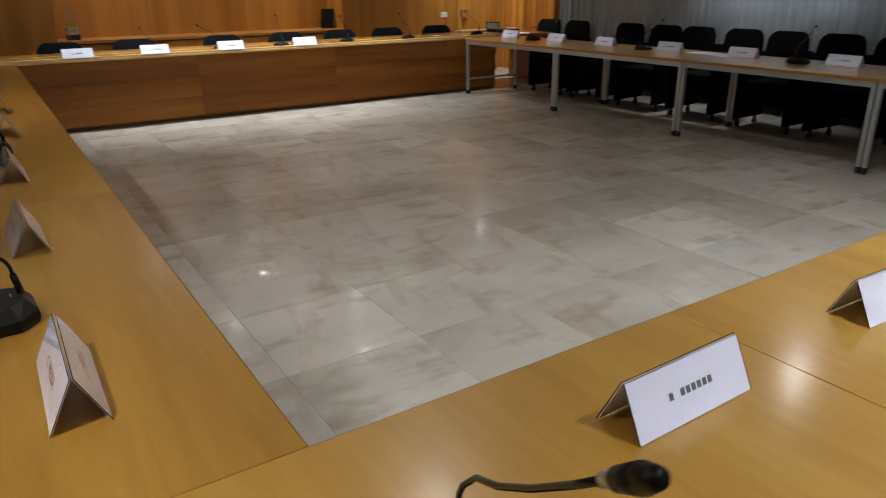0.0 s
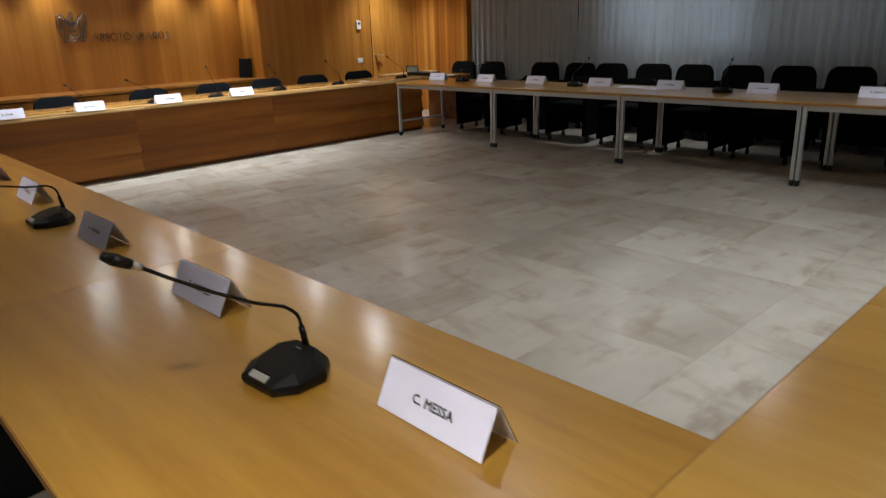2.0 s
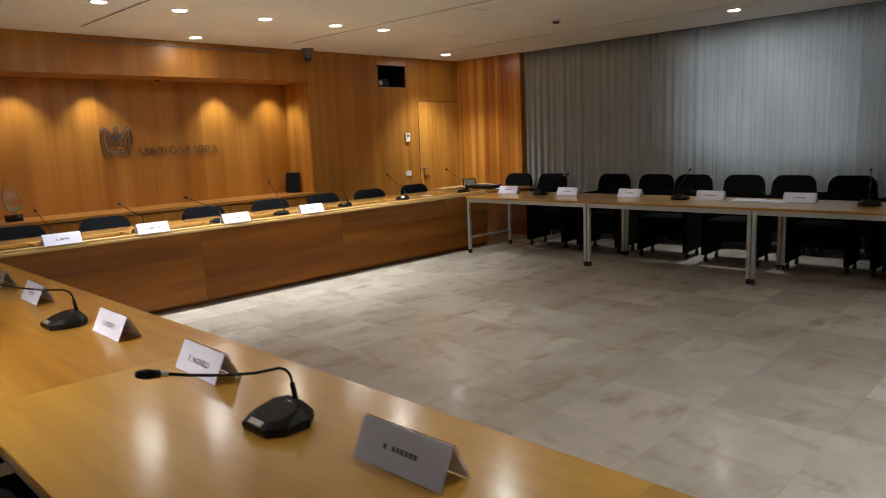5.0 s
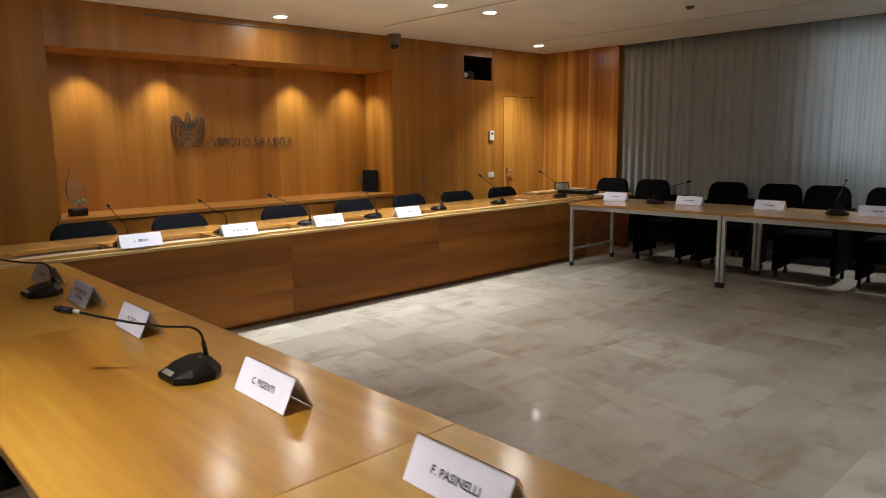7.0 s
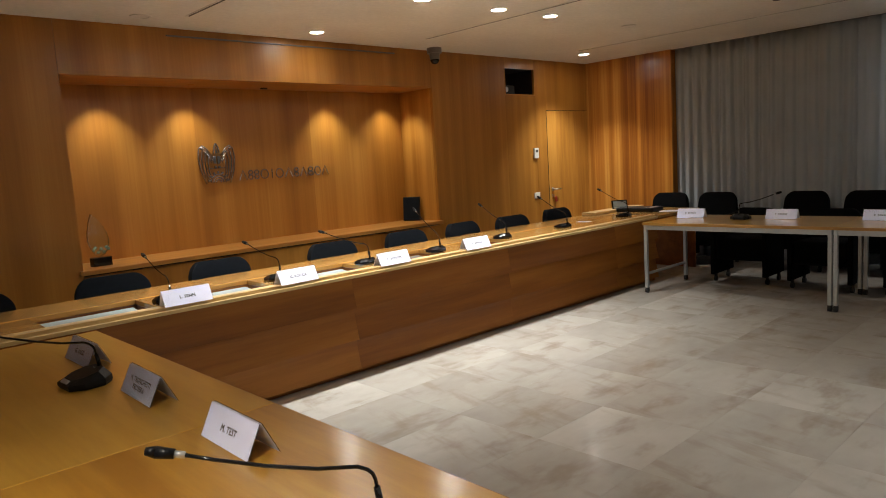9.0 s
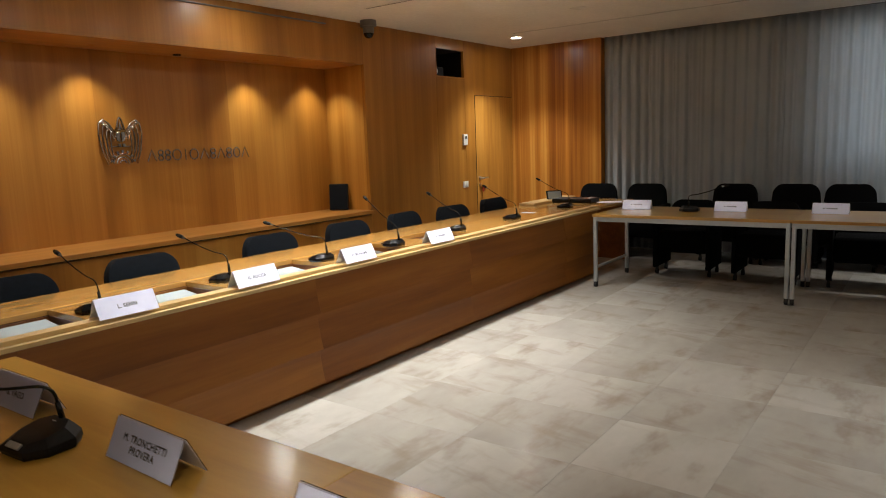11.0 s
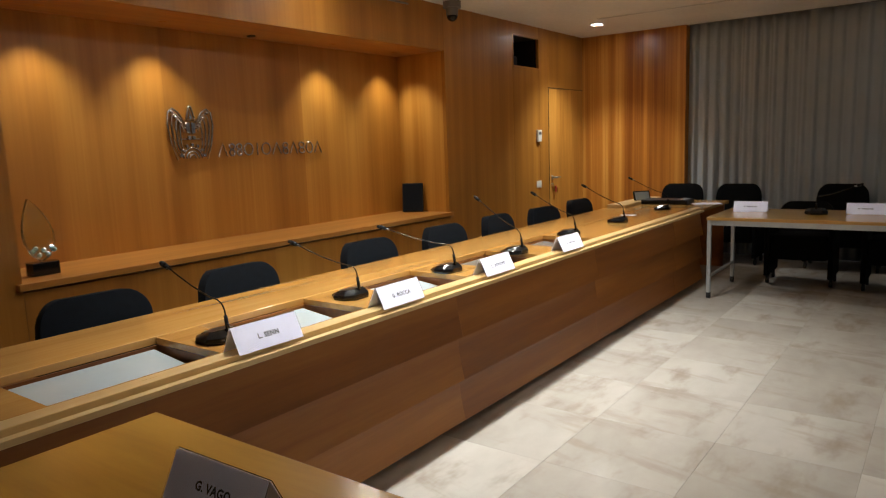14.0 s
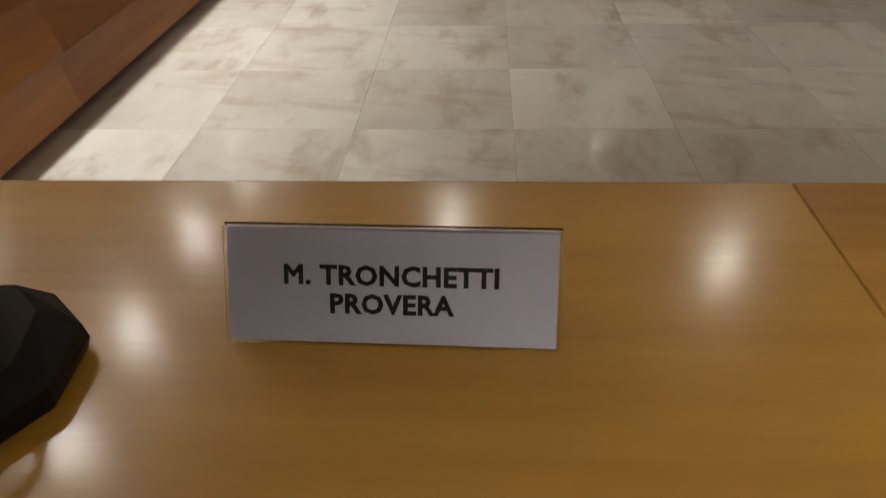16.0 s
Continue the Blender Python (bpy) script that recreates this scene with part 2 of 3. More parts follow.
# ---------------------------------------------------------------- building helpers
def box(bm, x0, y0, z0, x1, y1, z1, bevel=0.0, seg=2, turn=None):
    """Adds a box, with rounded edges where bevel is given, to bm."""
    out = bmesh.ops.create_cube(bm, size=1.0)
    m = Matrix.Translation(((x0 + x1) / 2, (y0 + y1) / 2, (z0 + z1) / 2)) @ Matrix.Diagonal((x1 - x0, y1 - y0, z1 - z0, 1))
    bmesh.ops.transform(bm, matrix=(turn @ m) if turn is not None else m, verts=out["verts"])
    if bevel:
        edges = list({e for v in out["verts"] for e in v.link_edges})
        bmesh.ops.bevel(bm, geom=edges, offset=bevel, segments=seg, profile=0.5, affect="EDGES", clamp_overlap=True)
    return bm


def boxes(*rows, bevel=0.0):
    bm = bmesh.new()
    for r in rows:
        box(bm, *r, bevel=bevel)
    return bm


def rod(bm, a, b, r0, r1=None, seg=12):
    """Adds a round bar from a to b."""
    a, b = Vector(a), Vector(b)
    m = Matrix.Translation((a + b) / 2) @ (b - a).to_track_quat("Z", "Y").to_matrix().to_4x4()
    bmesh.ops.create_cone(bm, cap_ends=True, segments=seg, radius1=r0, radius2=r0 if r1 is None else r1, depth=(b - a).length, matrix=m)
    return bm


def tube(points, radius, seg=8):
    """A tube along a line of points."""
    bm = bmesh.new()
    pts = [Vector(p) for p in points]
    rings = []
    for i, p in enumerate(pts):
        d = (pts[min(i + 1, len(pts) - 1)] - pts[max(i - 1, 0)]).normalized()
        side = d.cross(Vector((0.31, 0.95, 0.05))).normalized()
        up = side.cross(d)
        rings.append([bm.verts.new(p + radius * (math.cos(a) * side + math.sin(a) * up)) for a in (k * math.tau / seg for k in range(seg))])
    for r, s in zip(rings, rings[1:]):
        for k in range(seg):
            bm.faces.new((r[k], r[(k + 1) % seg], s[(k + 1) % seg], s[k]))
    bm.faces.new(rings[0][::-1])
    bm.faces.new(rings[-1])
    bmesh.ops.recalc_face_normals(bm, faces=bm.faces)
    return bm


def prism(outline, axis, a, b, bevel=0.0, seg=2):
    """A flat outline pushed out along an axis ('x', 'y' or 'z') from a to b."""
    bm = bmesh.new()
    put = {"x": lambda u, v, w: (w, u, v), "y": lambda u, v, w: (u, w, v), "z": lambda u, v, w: (u, v, w)}[axis]
    lo = [bm.verts.new(put(u, v, a)) for u, v in outline]
    hi = [bm.verts.new(put(u, v, b)) for u, v in outline]
    n = len(lo)
    bm.faces.new(lo[::-1])
    bm.faces.new(hi)
    for k in range(n):
        bm.faces.new((lo[k], lo[(k + 1) % n], hi[(k + 1) % n], hi[k]))
    bmesh.ops.recalc_face_normals(bm, faces=bm.faces)
    if bevel:
        bmesh.ops.bevel(bm, geom=list(bm.edges), offset=bevel, segments=seg, profile=0.5, affect="EDGES", clamp_overlap=True)
    return bm


def mesh_of(name, bm, material, smooth=False):
    data = bpy.data.meshes.new(name)
    bm.to_mesh(data)
    bm.free()
    data.materials.append(material)
    if smooth:
        data.polygons.foreach_set("use_smooth", [True] * len(data.polygons))
    return data


def part(name, bm, material, parent, label="", smooth=False, at=None):
    """One mesh object under a thing or a part."""
    ob = new(name, mesh_of(name, bm, material, smooth))
    ob.parent = parent
    if at is not None:
        ob.matrix_basis = at
    if label:
        tagged(ob, label)
    return ob


def thing(name, m, label, category, group=""):
    """An empty at the base of a thing, that its parts hang on."""
    ob = new(name)
    ob.empty_display_size = 0.1
    ob.matrix_basis = m
    return tagged(ob, label, category, group)


def setting(name, bm, material, label, category):
    return tagged(new(name, mesh_of(name, bm, material)), label, category, kind="structure")


def rounded(w, h, r, n=5, low=True):
    """Outline of a rectangle w wide, from 0 to h high, with rounded upper (and lower) corners."""
    pts = []
    for cx, cy, a0, rr in ((w / 2 - r, h - r, 0, r), (-w / 2 + r, h - r, 90, r), (-w / 2 + 0.03, 0.03, 180, 0.03), (w / 2 - 0.03, 0.03, 270, 0.03)):
        for k in range(n + 1):
            a = radians(a0 + 90 * k / n)
            pts.append((cx + rr * math.cos(a), cy + rr * math.sin(a)))
    return pts


# ---------------------------------------------------------------- the room
WX, EX, SY, NY = -8.2, 2.42, -9.6, 2.30
setting("ceiling", boxes((WX - 0.2, SY - 0.2, CEIL, EX + 0.6, 3.1, CEIL + 0.15)), CEILING_PAINT, "off-white plastered ceiling with slots and downlights", "ceiling")
# west and south walls are never seen; their dark colour holds ambient light down
setting("wall_west", boxes((WX - 0.2, SY - 0.2, 0, WX, 3.1, CEIL)), UNSEEN_WALL, "plain unseen wall behind the table, dark to cut bounce light", "wall")
setting("wall_south", boxes((WX, SY - 0.2, 0, EX + 0.6, SY, CEIL)), UNSEEN_WALL, "plain unseen end wall, dark to cut bounce light", "wall")
setting("wall_window", boxes((EX + 0.35, SY, 0, EX + 0.6, 0.94, 0.95), (EX + 0.35, SY, 2.6, EX + 0.6, 0.94, CEIL), (EX + 0.35, -0.9, 0.95, EX + 0.6, 0.94, 2.6), (EX + 0.35, SY, 0.95, EX + 0.6, SY + 1.2, 2.6)), UNSEEN_WALL, "plain window wall hidden behind the long curtain", "wall")
setting("wall_east", boxes((EX, 0.94, 0, EX + 0.6, NY + 0.04, CEIL), bevel=0.002), EAST_WOOD, "wall clad in figured orange cherry veneer", "wall")

NX0, NX1, NZ0, NZ1, NB = -4.71, -0.71, 0.76, 2.365, 2.90
wall_north = tagged(new("wall_north"), "cherry veneer panelled wall with a lit niche", "wall", kind="structure")
for x0, z0, x1, z1 in ((WX, 0, -6.3, CEIL), (-6.3, 0, NX0, CEIL), (NX0, NZ1, NX1, CEIL), (NX0, 0, -3.38, 0.741), (-3.38, 0, -2.05, 0.741), (-2.05, 0, NX1, 0.741),
                       (NX1, 0, 0.60, CEIL), (0.60, 0, 1.21, 2.31), (0.60, 2.665, 1.21, CEIL), (1.21, 0, 1.44, CEIL), (1.44, 2.112, EX, CEIL)):
    part("panel", boxes((x0 + 0.0012, NY, z0, x1 - 0.0012, NY + 0.04, z1)), WALL_WOOD, wall_north)
part("backing", boxes((WX, NB + 0.04, 0, EX + 0.6, 3.1, CEIL), (WX, NY + 0.042, 0, NX0 - 0.06, NB + 0.04, CEIL), (NX1 + 0.06, NY + 0.042, 0, 0.55, NB + 0.04, CEIL),
                      (0.55, NY + 0.042, 0, 1.26, NB + 0.04, 2.30), (0.55, NY + 0.042, 2.68, 1.26, NB + 0.04, CEIL), (1.26, NY + 0.052, 0, EX + 0.6, NB + 0.04, CEIL)), DARK_VOID, wall_north)
for k in range(3):
    w = (NX1 - NX0) / 3
    part("niche_panel", boxes((NX0 + k * w + 0.0001, NB, NZ0, NX0 + (k + 1) * w - 0.0001, NB + 0.035, NZ1)), WALL_WOOD, wall_north)
part("niche_side", boxes((NX0 - 0.05, NY + 0.041, NZ0, NX0, NB, NZ1)), WALL_WOOD, wall_north)
part("niche_side", boxes((NX1, NY + 0.041, NZ0, NX1 + 0.05, NB, NZ1)), WALL_WOOD, wall_north)
part("niche_top", boxes((NX0 - 0.05, NY + 0.041, NZ1, NX1 + 0.05, NB + 0.03, NZ1 + 0.05)), SHELF_WOOD, wall_north)
part("niche_shelf", boxes((NX0 - 0.03, NY - 0.035, 0.757, NX1 + 0.03, NB, 0.795), bevel=0.003), SHELF_WOOD, wall_north, "long veneered shelf along the niche")
part("shadow_gap", boxes((NX0, NY + 0.03, 0.742, NX1, NY + 0.06, 0.757)), DARK_VOID, wall_north)
for x in NICHE_SPOTS:
    bm = bmesh.new()
    bmesh.ops.create_cone(bm, cap_ends=True, segments=24, radius1=0.03, radius2=0.03, depth=0.004, matrix=Matrix.Translation((x, 2.69, NZ1 - 0.001)))
    part("niche_light", bm, SHELF_WOOD, wall_north, "small round wood-faced niche light")
bm = bmesh.new()
bmesh.ops.create_cone(bm, cap_ends=True, segments=24, radius1=0.035, radius2=0.035, depth=0.008, matrix=Matrix.Translation((-2.65, 2.765, NZ1 - 0.004)))
part("niche_light", bm, DARK_VOID, wall_north, "unlit recessed niche light")

# door flush with the panelling
door = tagged(new("door_1"), "closed cherry veneer door flush with the panelling", "door", kind="structure")
part("leaf", boxes((1.446, NY + 0.004, 0.008, EX - 0.002, NY + 0.044, 2.106), bevel=0.002), DOOR_WOOD, door)
part("frame", boxes((1.4415, NY - 0.003, 0, 1.4475, NY + 0.003, 2.113), (1.4475, NY - 0.003, 2.107, EX - 0.002, NY + 0.003, 2.113)), DARK_VOID, door)
handle = part("door_handle", rod(rod(bmesh.new(), (1.53, NY + 0.004, 1.01), (1.53, NY - 0.05, 1.01), 0.010), (1.525, NY - 0.045, 1.01), (1.66, NY - 0.045, 1.01), 0.0095), STEEL, door, "satin steel lever handle", True)
part("escutcheon", rod(rod(bmesh.new(), (1.53, NY + 0.004, 1.01), (1.53, NY - 0.006, 1.01), 0.027, seg=24), (1.53, NY + 0.004, 0.92), (1.53, NY - 0.006, 0.92), 0.025, seg=24), STEEL, handle)
part("key_tag", boxes((1.545, NY - 0.03, 0.83, 1.585, NY - 0.022, 0.905), bevel=0.003), RED_TAG, door, "red plastic key tag in the lock")

# wall fixtures
switch = thing("wall_thermostat", pose(1.17, NY, 1.53), "white plastic thermostat on the veneer wall", "thermostat")
part("body", boxes((-0.045, -0.028, -0.07, 0.045, 0, 0.07), bevel=0.006), WHITE_PLASTIC, switch)
part("display", boxes((-0.025, -0.0305, 0.01, 0.025, -0.0275, 0.045)), SLOT, switch)
switch = thing("light_switch", pose(1.165, NY, 0.95), "white double light switch on the veneer wall", "switch")
part("plate", boxes((-0.06, -0.010, -0.042, 0.06, 0, 0.042), bevel=0.004), WHITE_PLASTIC, switch)
for x in (-0.018, 0.018):
    part("rocker", boxes((x - 0.016, -0.0145, -0.024, x + 0.016, -0.0095, 0.024), bevel=0.002), WHITE_PLASTIC, switch)
vent = thing("wall_recess", pose(0.905, NY, 2.4875), "dark square recess high in the veneer wall", "recess")
part("frame", boxes((-0.305, -0.006, -0.178, 0.305, 0.03, -0.166), (-0.305, -0.006, 0.166, 0.305, 0.03, 0.178), (-0.305, -0.006, -0.166, -0.295, 0.03, 0.166), (0.295, -0.006, -0.166, 0.305, 0.03, 0.166)), SHELF_WOOD, vent)
part("lining", boxes((-0.295, 0.45, -0.166, 0.295, 0.47, 0.166), (-0.304, 0.05, -0.176, -0.295, 0.45, 0.176), (0.295, 0.05, -0.176, 0.304, 0.45, 0.176), (-0.295, 0.05, -0.176, 0.295, 0.45, -0.166), (-0.295, 0.05, 0.166, 0.295, 0.45, 0.176)), DARK_VOID, vent)
part("projector", boxes((-0.2, 0.16, -0.165, 0.08, 0.4, -0.03), bevel=0.01), BLACK_PLASTIC, vent)
part("lens", rod(bmesh.new(), (-0.12, 0.16, -0.09), (-0.12, 0.13, -0.09), 0.035, seg=20), SILVER, vent)
rail = thing("screen_rail", pose(-2.54, NY, 2.725), "thin metal rail under the ceiling edge", "rail")
part("rail", boxes((-1.28, -0.024, -0.005, 1.28, 0, 0.005), bevel=0.001), GREY_METAL, rail)

# emblem and sign as plain metal shapes
emblem = thing("wall_emblem", pose(-3.19, NB, 1.62), "raised satin metal winged emblem on the niche wall", "emblem")
for side in (-1, 1):
    for k in range(4):
        line = [(0.045 + 0.004 * k, 0.07 - 0.022 * k), (0.100 - 0.010 * k, 0.150 - 0.036 * k), (0.145 - 0.020 * k, 0.178 - 0.038 * k), (0.180 - 0.030 * k, 0.150 - 0.036 * k), (0.194 - 0.034 * k, 0.06 - 0.024 * k), (0.172 - 0.028 * k, -0.08 - 0.004 * k), (0.128 - 0.020 * k, -0.198 + 0.014 * k)]
        part("feather", tube([(side * u, -0.024, v) for u, v in line], 0.0078 - 0.0006 * k, 6), LETTER, emblem, smooth=True)
        bm = bmesh.new()
        bmesh.ops.create_icosphere(bm, subdivisions=2, radius=0.017 - 0.002 * k, matrix=Matrix.Translation((side * (0.148 - 0.034 * k), -0.024, 0.148 - 0.038 * k)))
        part("shoulder", bm, LETTER, emblem, smooth=True)
    part("tile", boxes((side * 0.019 - 0.0125, -0.032, -0.052, side * 0.019 + 0.0125, -0.014, -0.024), bevel=0.002), LETTER, emblem)
    part("breast", prism([(side * u, v) for u, v in ((0.006, -0.01), (0.036, 0.0), (0.044, 0.07), (0.006, 0.078))], "y", -0.028, -0.012, 0.003), LETTER, emblem)
part("head", tube([(0.034 * math.cos(a) * (1 - 0.35 * max(0, math.sin(a))), -0.028, 0.09 + 0.105 * math.sin(a)) for a in (math.pi * k / 16 for k in range(17))], 0.0085, 6), LETTER, emblem, smooth=True)
part("beak", prism([(-0.016, 0.10), (0.0, 0.168), (0.016, 0.10)], "y", -0.034, -0.014, 0.003), LETTER, emblem)
for r in (0.028, 0.054, 0.080):
    part("arch", tube([(r * math.cos(a), -0.022, -0.192 + r * math.sin(a)) for a in (math.pi * k / 16 for k in range(17))], 0.007, 6), LETTER, emblem, smooth=True)
for k in range(7):
    a = math.pi * (k + 0.5) / 7
    part("tooth", box(bmesh.new(), -0.010, -0.012, -0.012, 0.010, 0.008, 0.012, 0.002, turn=Matrix.Translation((0.102 * math.cos(a), -0.02, -0.192 + 0.102 * math.sin(a))) @ Matrix.Rotation(math.pi / 2 - a, 4, "Y")), LETTER, emblem)
for z in (-0.05, 0.09):
    part("mount", boxes((-0.1, -0.016, z, 0.1, 0, z + 0.006)), LETTER, emblem)
sign = thing("wall_sign", pose(-2.405, NB, 1.435), "row of raised satin metal sign shapes beside the emblem", "sign")


def sign_shape(kind, w):
    """A plain outline w wide and 0.1 m high: a triangle, a ring, two small rings or a post."""
    if kind == "triangle":
        return tube([(0, -0.014, 0.0), (w * 0.25, -0.014, 0.05), (w * 0.5, -0.014, 0.10), (w * 0.75, -0.014, 0.05), (w, -0.014, 0.0)], 0.0068, 6)
    if kind == "post":
        return rod(bmesh.new(), (w * 0.5, -0.014, 0.0), (w * 0.5, -0.014, 0.10), 0.007, seg=8)
    rings = ((0.05, 0.047),) if kind == "ring" else ((0.026, 0.023), (0.074, 0.021))
    bm = bmesh.new()
    for z, h in rings:
        turns = [Vector((w * 0.5 + w * 0.46 * math.cos(a), -0.014, z + h * math.sin(a))) for a in (math.tau * k / 18 for k in range(19))]
        for p, q in zip(turns, turns[1:]):
            rod(bm, p, q, 0.0066, seg=6)
    return bm


x = -0.55
for kind, w in (("triangle", 0.085), ("rings", 0.052), ("rings", 0.052), ("ring", 0.095), ("post", 0.048), ("ring", 0.095), ("triangle", 0.095), ("rings", 0.06), ("triangle", 0.085), ("rings", 0.065), ("ring", 0.08), ("triangle", 0.085)):
    part("shape", sign_shape(kind, w), LETTER, sign, at=pose(x, 0, 0))
    x += w + 0.0185

# ceiling details
for k, (x, y0, y1) in enumerate(((-3.84, -8.6, 1.78), (-1.27, -8.6, 1.73), (1.2, -8.6, 1.55))):
    slot = thing("ceiling_slot", pose(x, (y0 + y1) / 2, CEIL), "narrow dark air slot in the ceiling", "air slot", "ceiling slots")
    h = (y1 - y0) / 2
    part("channel", boxes((-0.012, -h, -0.003, 0.012, h, 0.001)), SLOT, slot)
    part("lip", boxes((-0.022, -h, -0.005, -0.012, h, 0.001)), CEILING_PAINT, slot)
    part("lip", boxes((0.012, -h, -0.005, 0.022, h, 0.001)), CEILING_PAINT, slot)


def ring(r0, r1, z0, z1, seg=32):
    bm = bmesh.new()
    rows = []
    for r, z in ((r0, z1), (r0, z0), (r1, z0), (r1, z1)):
        rows.append([bm.verts.new((r * math.cos(a), r * math.sin(a), z)) for a in (k * math.tau / seg for k in range(seg))])
    for a, b in zip(rows, rows[1:] + rows[:1]):
        for k in range(seg):
            bm.faces.new((a[k], a[(k + 1) % seg], b[(k + 1) % seg], b[k]))
    bmesh.ops.recalc_face_normals(bm, faces=bm.faces)
    return bm


def downlight(glow, label):
    lamp = thing("downlight", pose(0, 0, CEIL), label, "downlight", "ceiling downlights")
    part("rim", ring(0.062, 0.082, -0.007, 0.0), WHITE_PLASTIC, lamp)
    bm = bmesh.new()
    bmesh.ops.create_cone(bm, cap_ends=True, segments=32, radius1=0.062, radius2=0.062, depth=0.003, matrix=Matrix.Translation((0, 0, -0.003)))
    part("diffuser", bm, glow, lamp)
    return lamp


first = None
# the unseen added lamps get a fitting here as well
for x, y, watts, beam in DOWNLIGHTS:
    if first is None:
        first = downlight(BULB, "lit round recessed ceiling downlight")
        first.location = (x, y, CEIL)
    else:
        copy_thing(first, pose(x, y, CEIL))
first = downlight(WHITE_PLASTIC, "unlit round recessed ceiling downlight")
first.location = (-4.16, 1.94, CEIL)
for x, y in ((0.28, 0.26), (-0.98, -1.21)):
    copy_thing(first, pose(x, y, CEIL))
sensor = thing("smoke_detector", pose(0.29, -1.24, CEIL), "small dark smoke detector on the ceiling", "smoke detector")
part("base", rod(bmesh.new(), (0, 0, 0), (0, 0, -0.02), 0.055, seg=24), WHITE_PLASTIC, sensor, smooth=True)
part("head", rod(bmesh.new(), (0, 0, -0.02), (0, 0, -0.045), 0.045, 0.03, seg=24), SLOT, sensor, smooth=True)
dome = thing("ceiling_camera", pose(-0.78, 2.14, CEIL), "grey dome security camera under the ceiling", "camera")
part("mount", rod(bmesh.new(), (0, 0, 0), (0, 0, -0.06), 0.085, 0.085, 28), GREY_METAL, dome, smooth=False)
part("housing", rod(bmesh.new(), (0, 0, -0.06), (0, 0, -0.13), 0.06, 0.055, 28), GREY_METAL, dome)
bm = bmesh.new()
bmesh.ops.create_uvsphere(bm, u_segments=24, v_segments=12, radius=0.052, matrix=Matrix.Translation((0, 0, -0.13)))
part("lens_dome", bm, DARK_GLOSS, dome, smooth=True)

# curtain in long folds
curtain = thing("curtain", pose(2.5, 0.93, 0.0), "grey full-height pleated curtain along the window wall", "curtain")


def drape(y0, y1, phase, gap):
    """One curtain width: a pleated sheet with thickness, its first edge drawn back by gap half-way up."""
    bm = bmesh.new()
    n = int((y0 - y1) / 0.012)
    cols = []
    for i in range(n + 1):
        y = y0 + (y1 - y0) * i / n
        deep = 0.65 + 0.6 * (0.5 + 0.5 * math.sin(y * 2.3 + phase) * math.sin(y * 0.9 + 1.0))
        row = []
        for z in (0.02, 0.6, 1.0, 1.3, 1.6, 1.9, 2.2, 2.55, CEIL - 0.004):
            a = 0.022 * math.sin(y * 56 + phase + 1.9 * math.sin(y * 3.7 + phase) + 0.12 * z) + 0.015 * math.sin(y * 17 + phase * 2 + 0.25 * z + 1.2 * math.sin(y * 5.1)) + 0.004 * math.sin(y * 101 + z * 0.5)
            back = gap * math.exp(-((z - 1.65) / 0.33) ** 2) * max(0.0, 1 - i / 8)
            row.append(bm.verts.new((a * deep * (0.75 + 0.25 * (1 - z / CEIL)), y - 0.93 - back, z)))
        cols.append(row)
    for a, b in zip(cols, cols[1:]):
        for k in range(8):
            bm.faces.new((a[k], b[k], b[k + 1], a[k + 1]))
    bmesh.ops.recalc_face_normals(bm, faces=bm.faces)
    return bm


for k, (y0, y1, gap) in enumerate(((0.93, -1.27, 0.0), (-1.222, SY + 0.02, 0.03))):
    ob = part("drape", drape(y0, y1, k * 1.7, gap), CLOTH, curtain, smooth=True, at=pose(0.014 * k, 0, 0))
    mod = ob.modifiers.new("thickness", "SOLIDIFY")
    mod.thickness = 0.003
part("track", boxes((-0.02, SY - 0.93, CEIL - 0.003, 0.03, 0.0, CEIL + 0.001)), SLOT, curtain)

# ---------------------------------------------------------------- the long desk
FY, DT = 0.215, 0.752
DX0, DX1 = -7.0, 0.70
desk = thing("conference_desk", pose(0, 0, 0), "long fixed cherry veneer presidium desk", "desk")
edges = [DX0, -5.23, -3.53, -1.83, -0.13, DX1]
for x0, x1 in zip(edges, edges[1:]):
    for z0, z1 in ((0.045, 0.262), (0.262, 0.488), (0.488, DT - 0.04)):
        curve = [(FY + 0.036 - 0.036 * (1 - k / 6) ** 1.5, z0 + 0.0006 + (z1 - z0 - 0.0012) * k / 6) for k in range(7)]
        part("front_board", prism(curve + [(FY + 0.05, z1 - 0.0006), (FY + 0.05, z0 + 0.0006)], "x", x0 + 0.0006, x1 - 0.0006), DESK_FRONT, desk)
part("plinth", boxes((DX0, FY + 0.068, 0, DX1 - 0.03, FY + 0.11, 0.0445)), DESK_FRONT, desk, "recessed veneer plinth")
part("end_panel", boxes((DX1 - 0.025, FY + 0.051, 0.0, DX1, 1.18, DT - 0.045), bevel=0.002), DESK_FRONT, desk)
part("front_lip", boxes((DX0, FY - 0.004, DT - 0.0395, DX1, FY + 0.028, DT - 0.018), bevel=0.002), DESK_RIM, desk, "pale wooden lip over the front boards")
part("front_rim", boxes((DX0, FY + 0.0285, DT - 0.0395, DX1, FY + 0.10, DT + 0.004), bevel=0.003), DESK_RIM, desk, "pale wooden front rim")
part("inner_rim", boxes((DX0, FY + 0.1005, DT - 0.045, DX1, FY + 0.16, DT - 0.014), bevel=0.003), DESK_TOP, desk)
WY0, WY1 = FY + 0.162, 0.80
WELLS = [(-5.46, -4.85), (-4.65, -4.06), (-3.74, -3.22), (-2.92, -2.40), (-2.06, -1.56)]
stops = [DX0] + [v for w in WELLS for v in w] + [DX1]
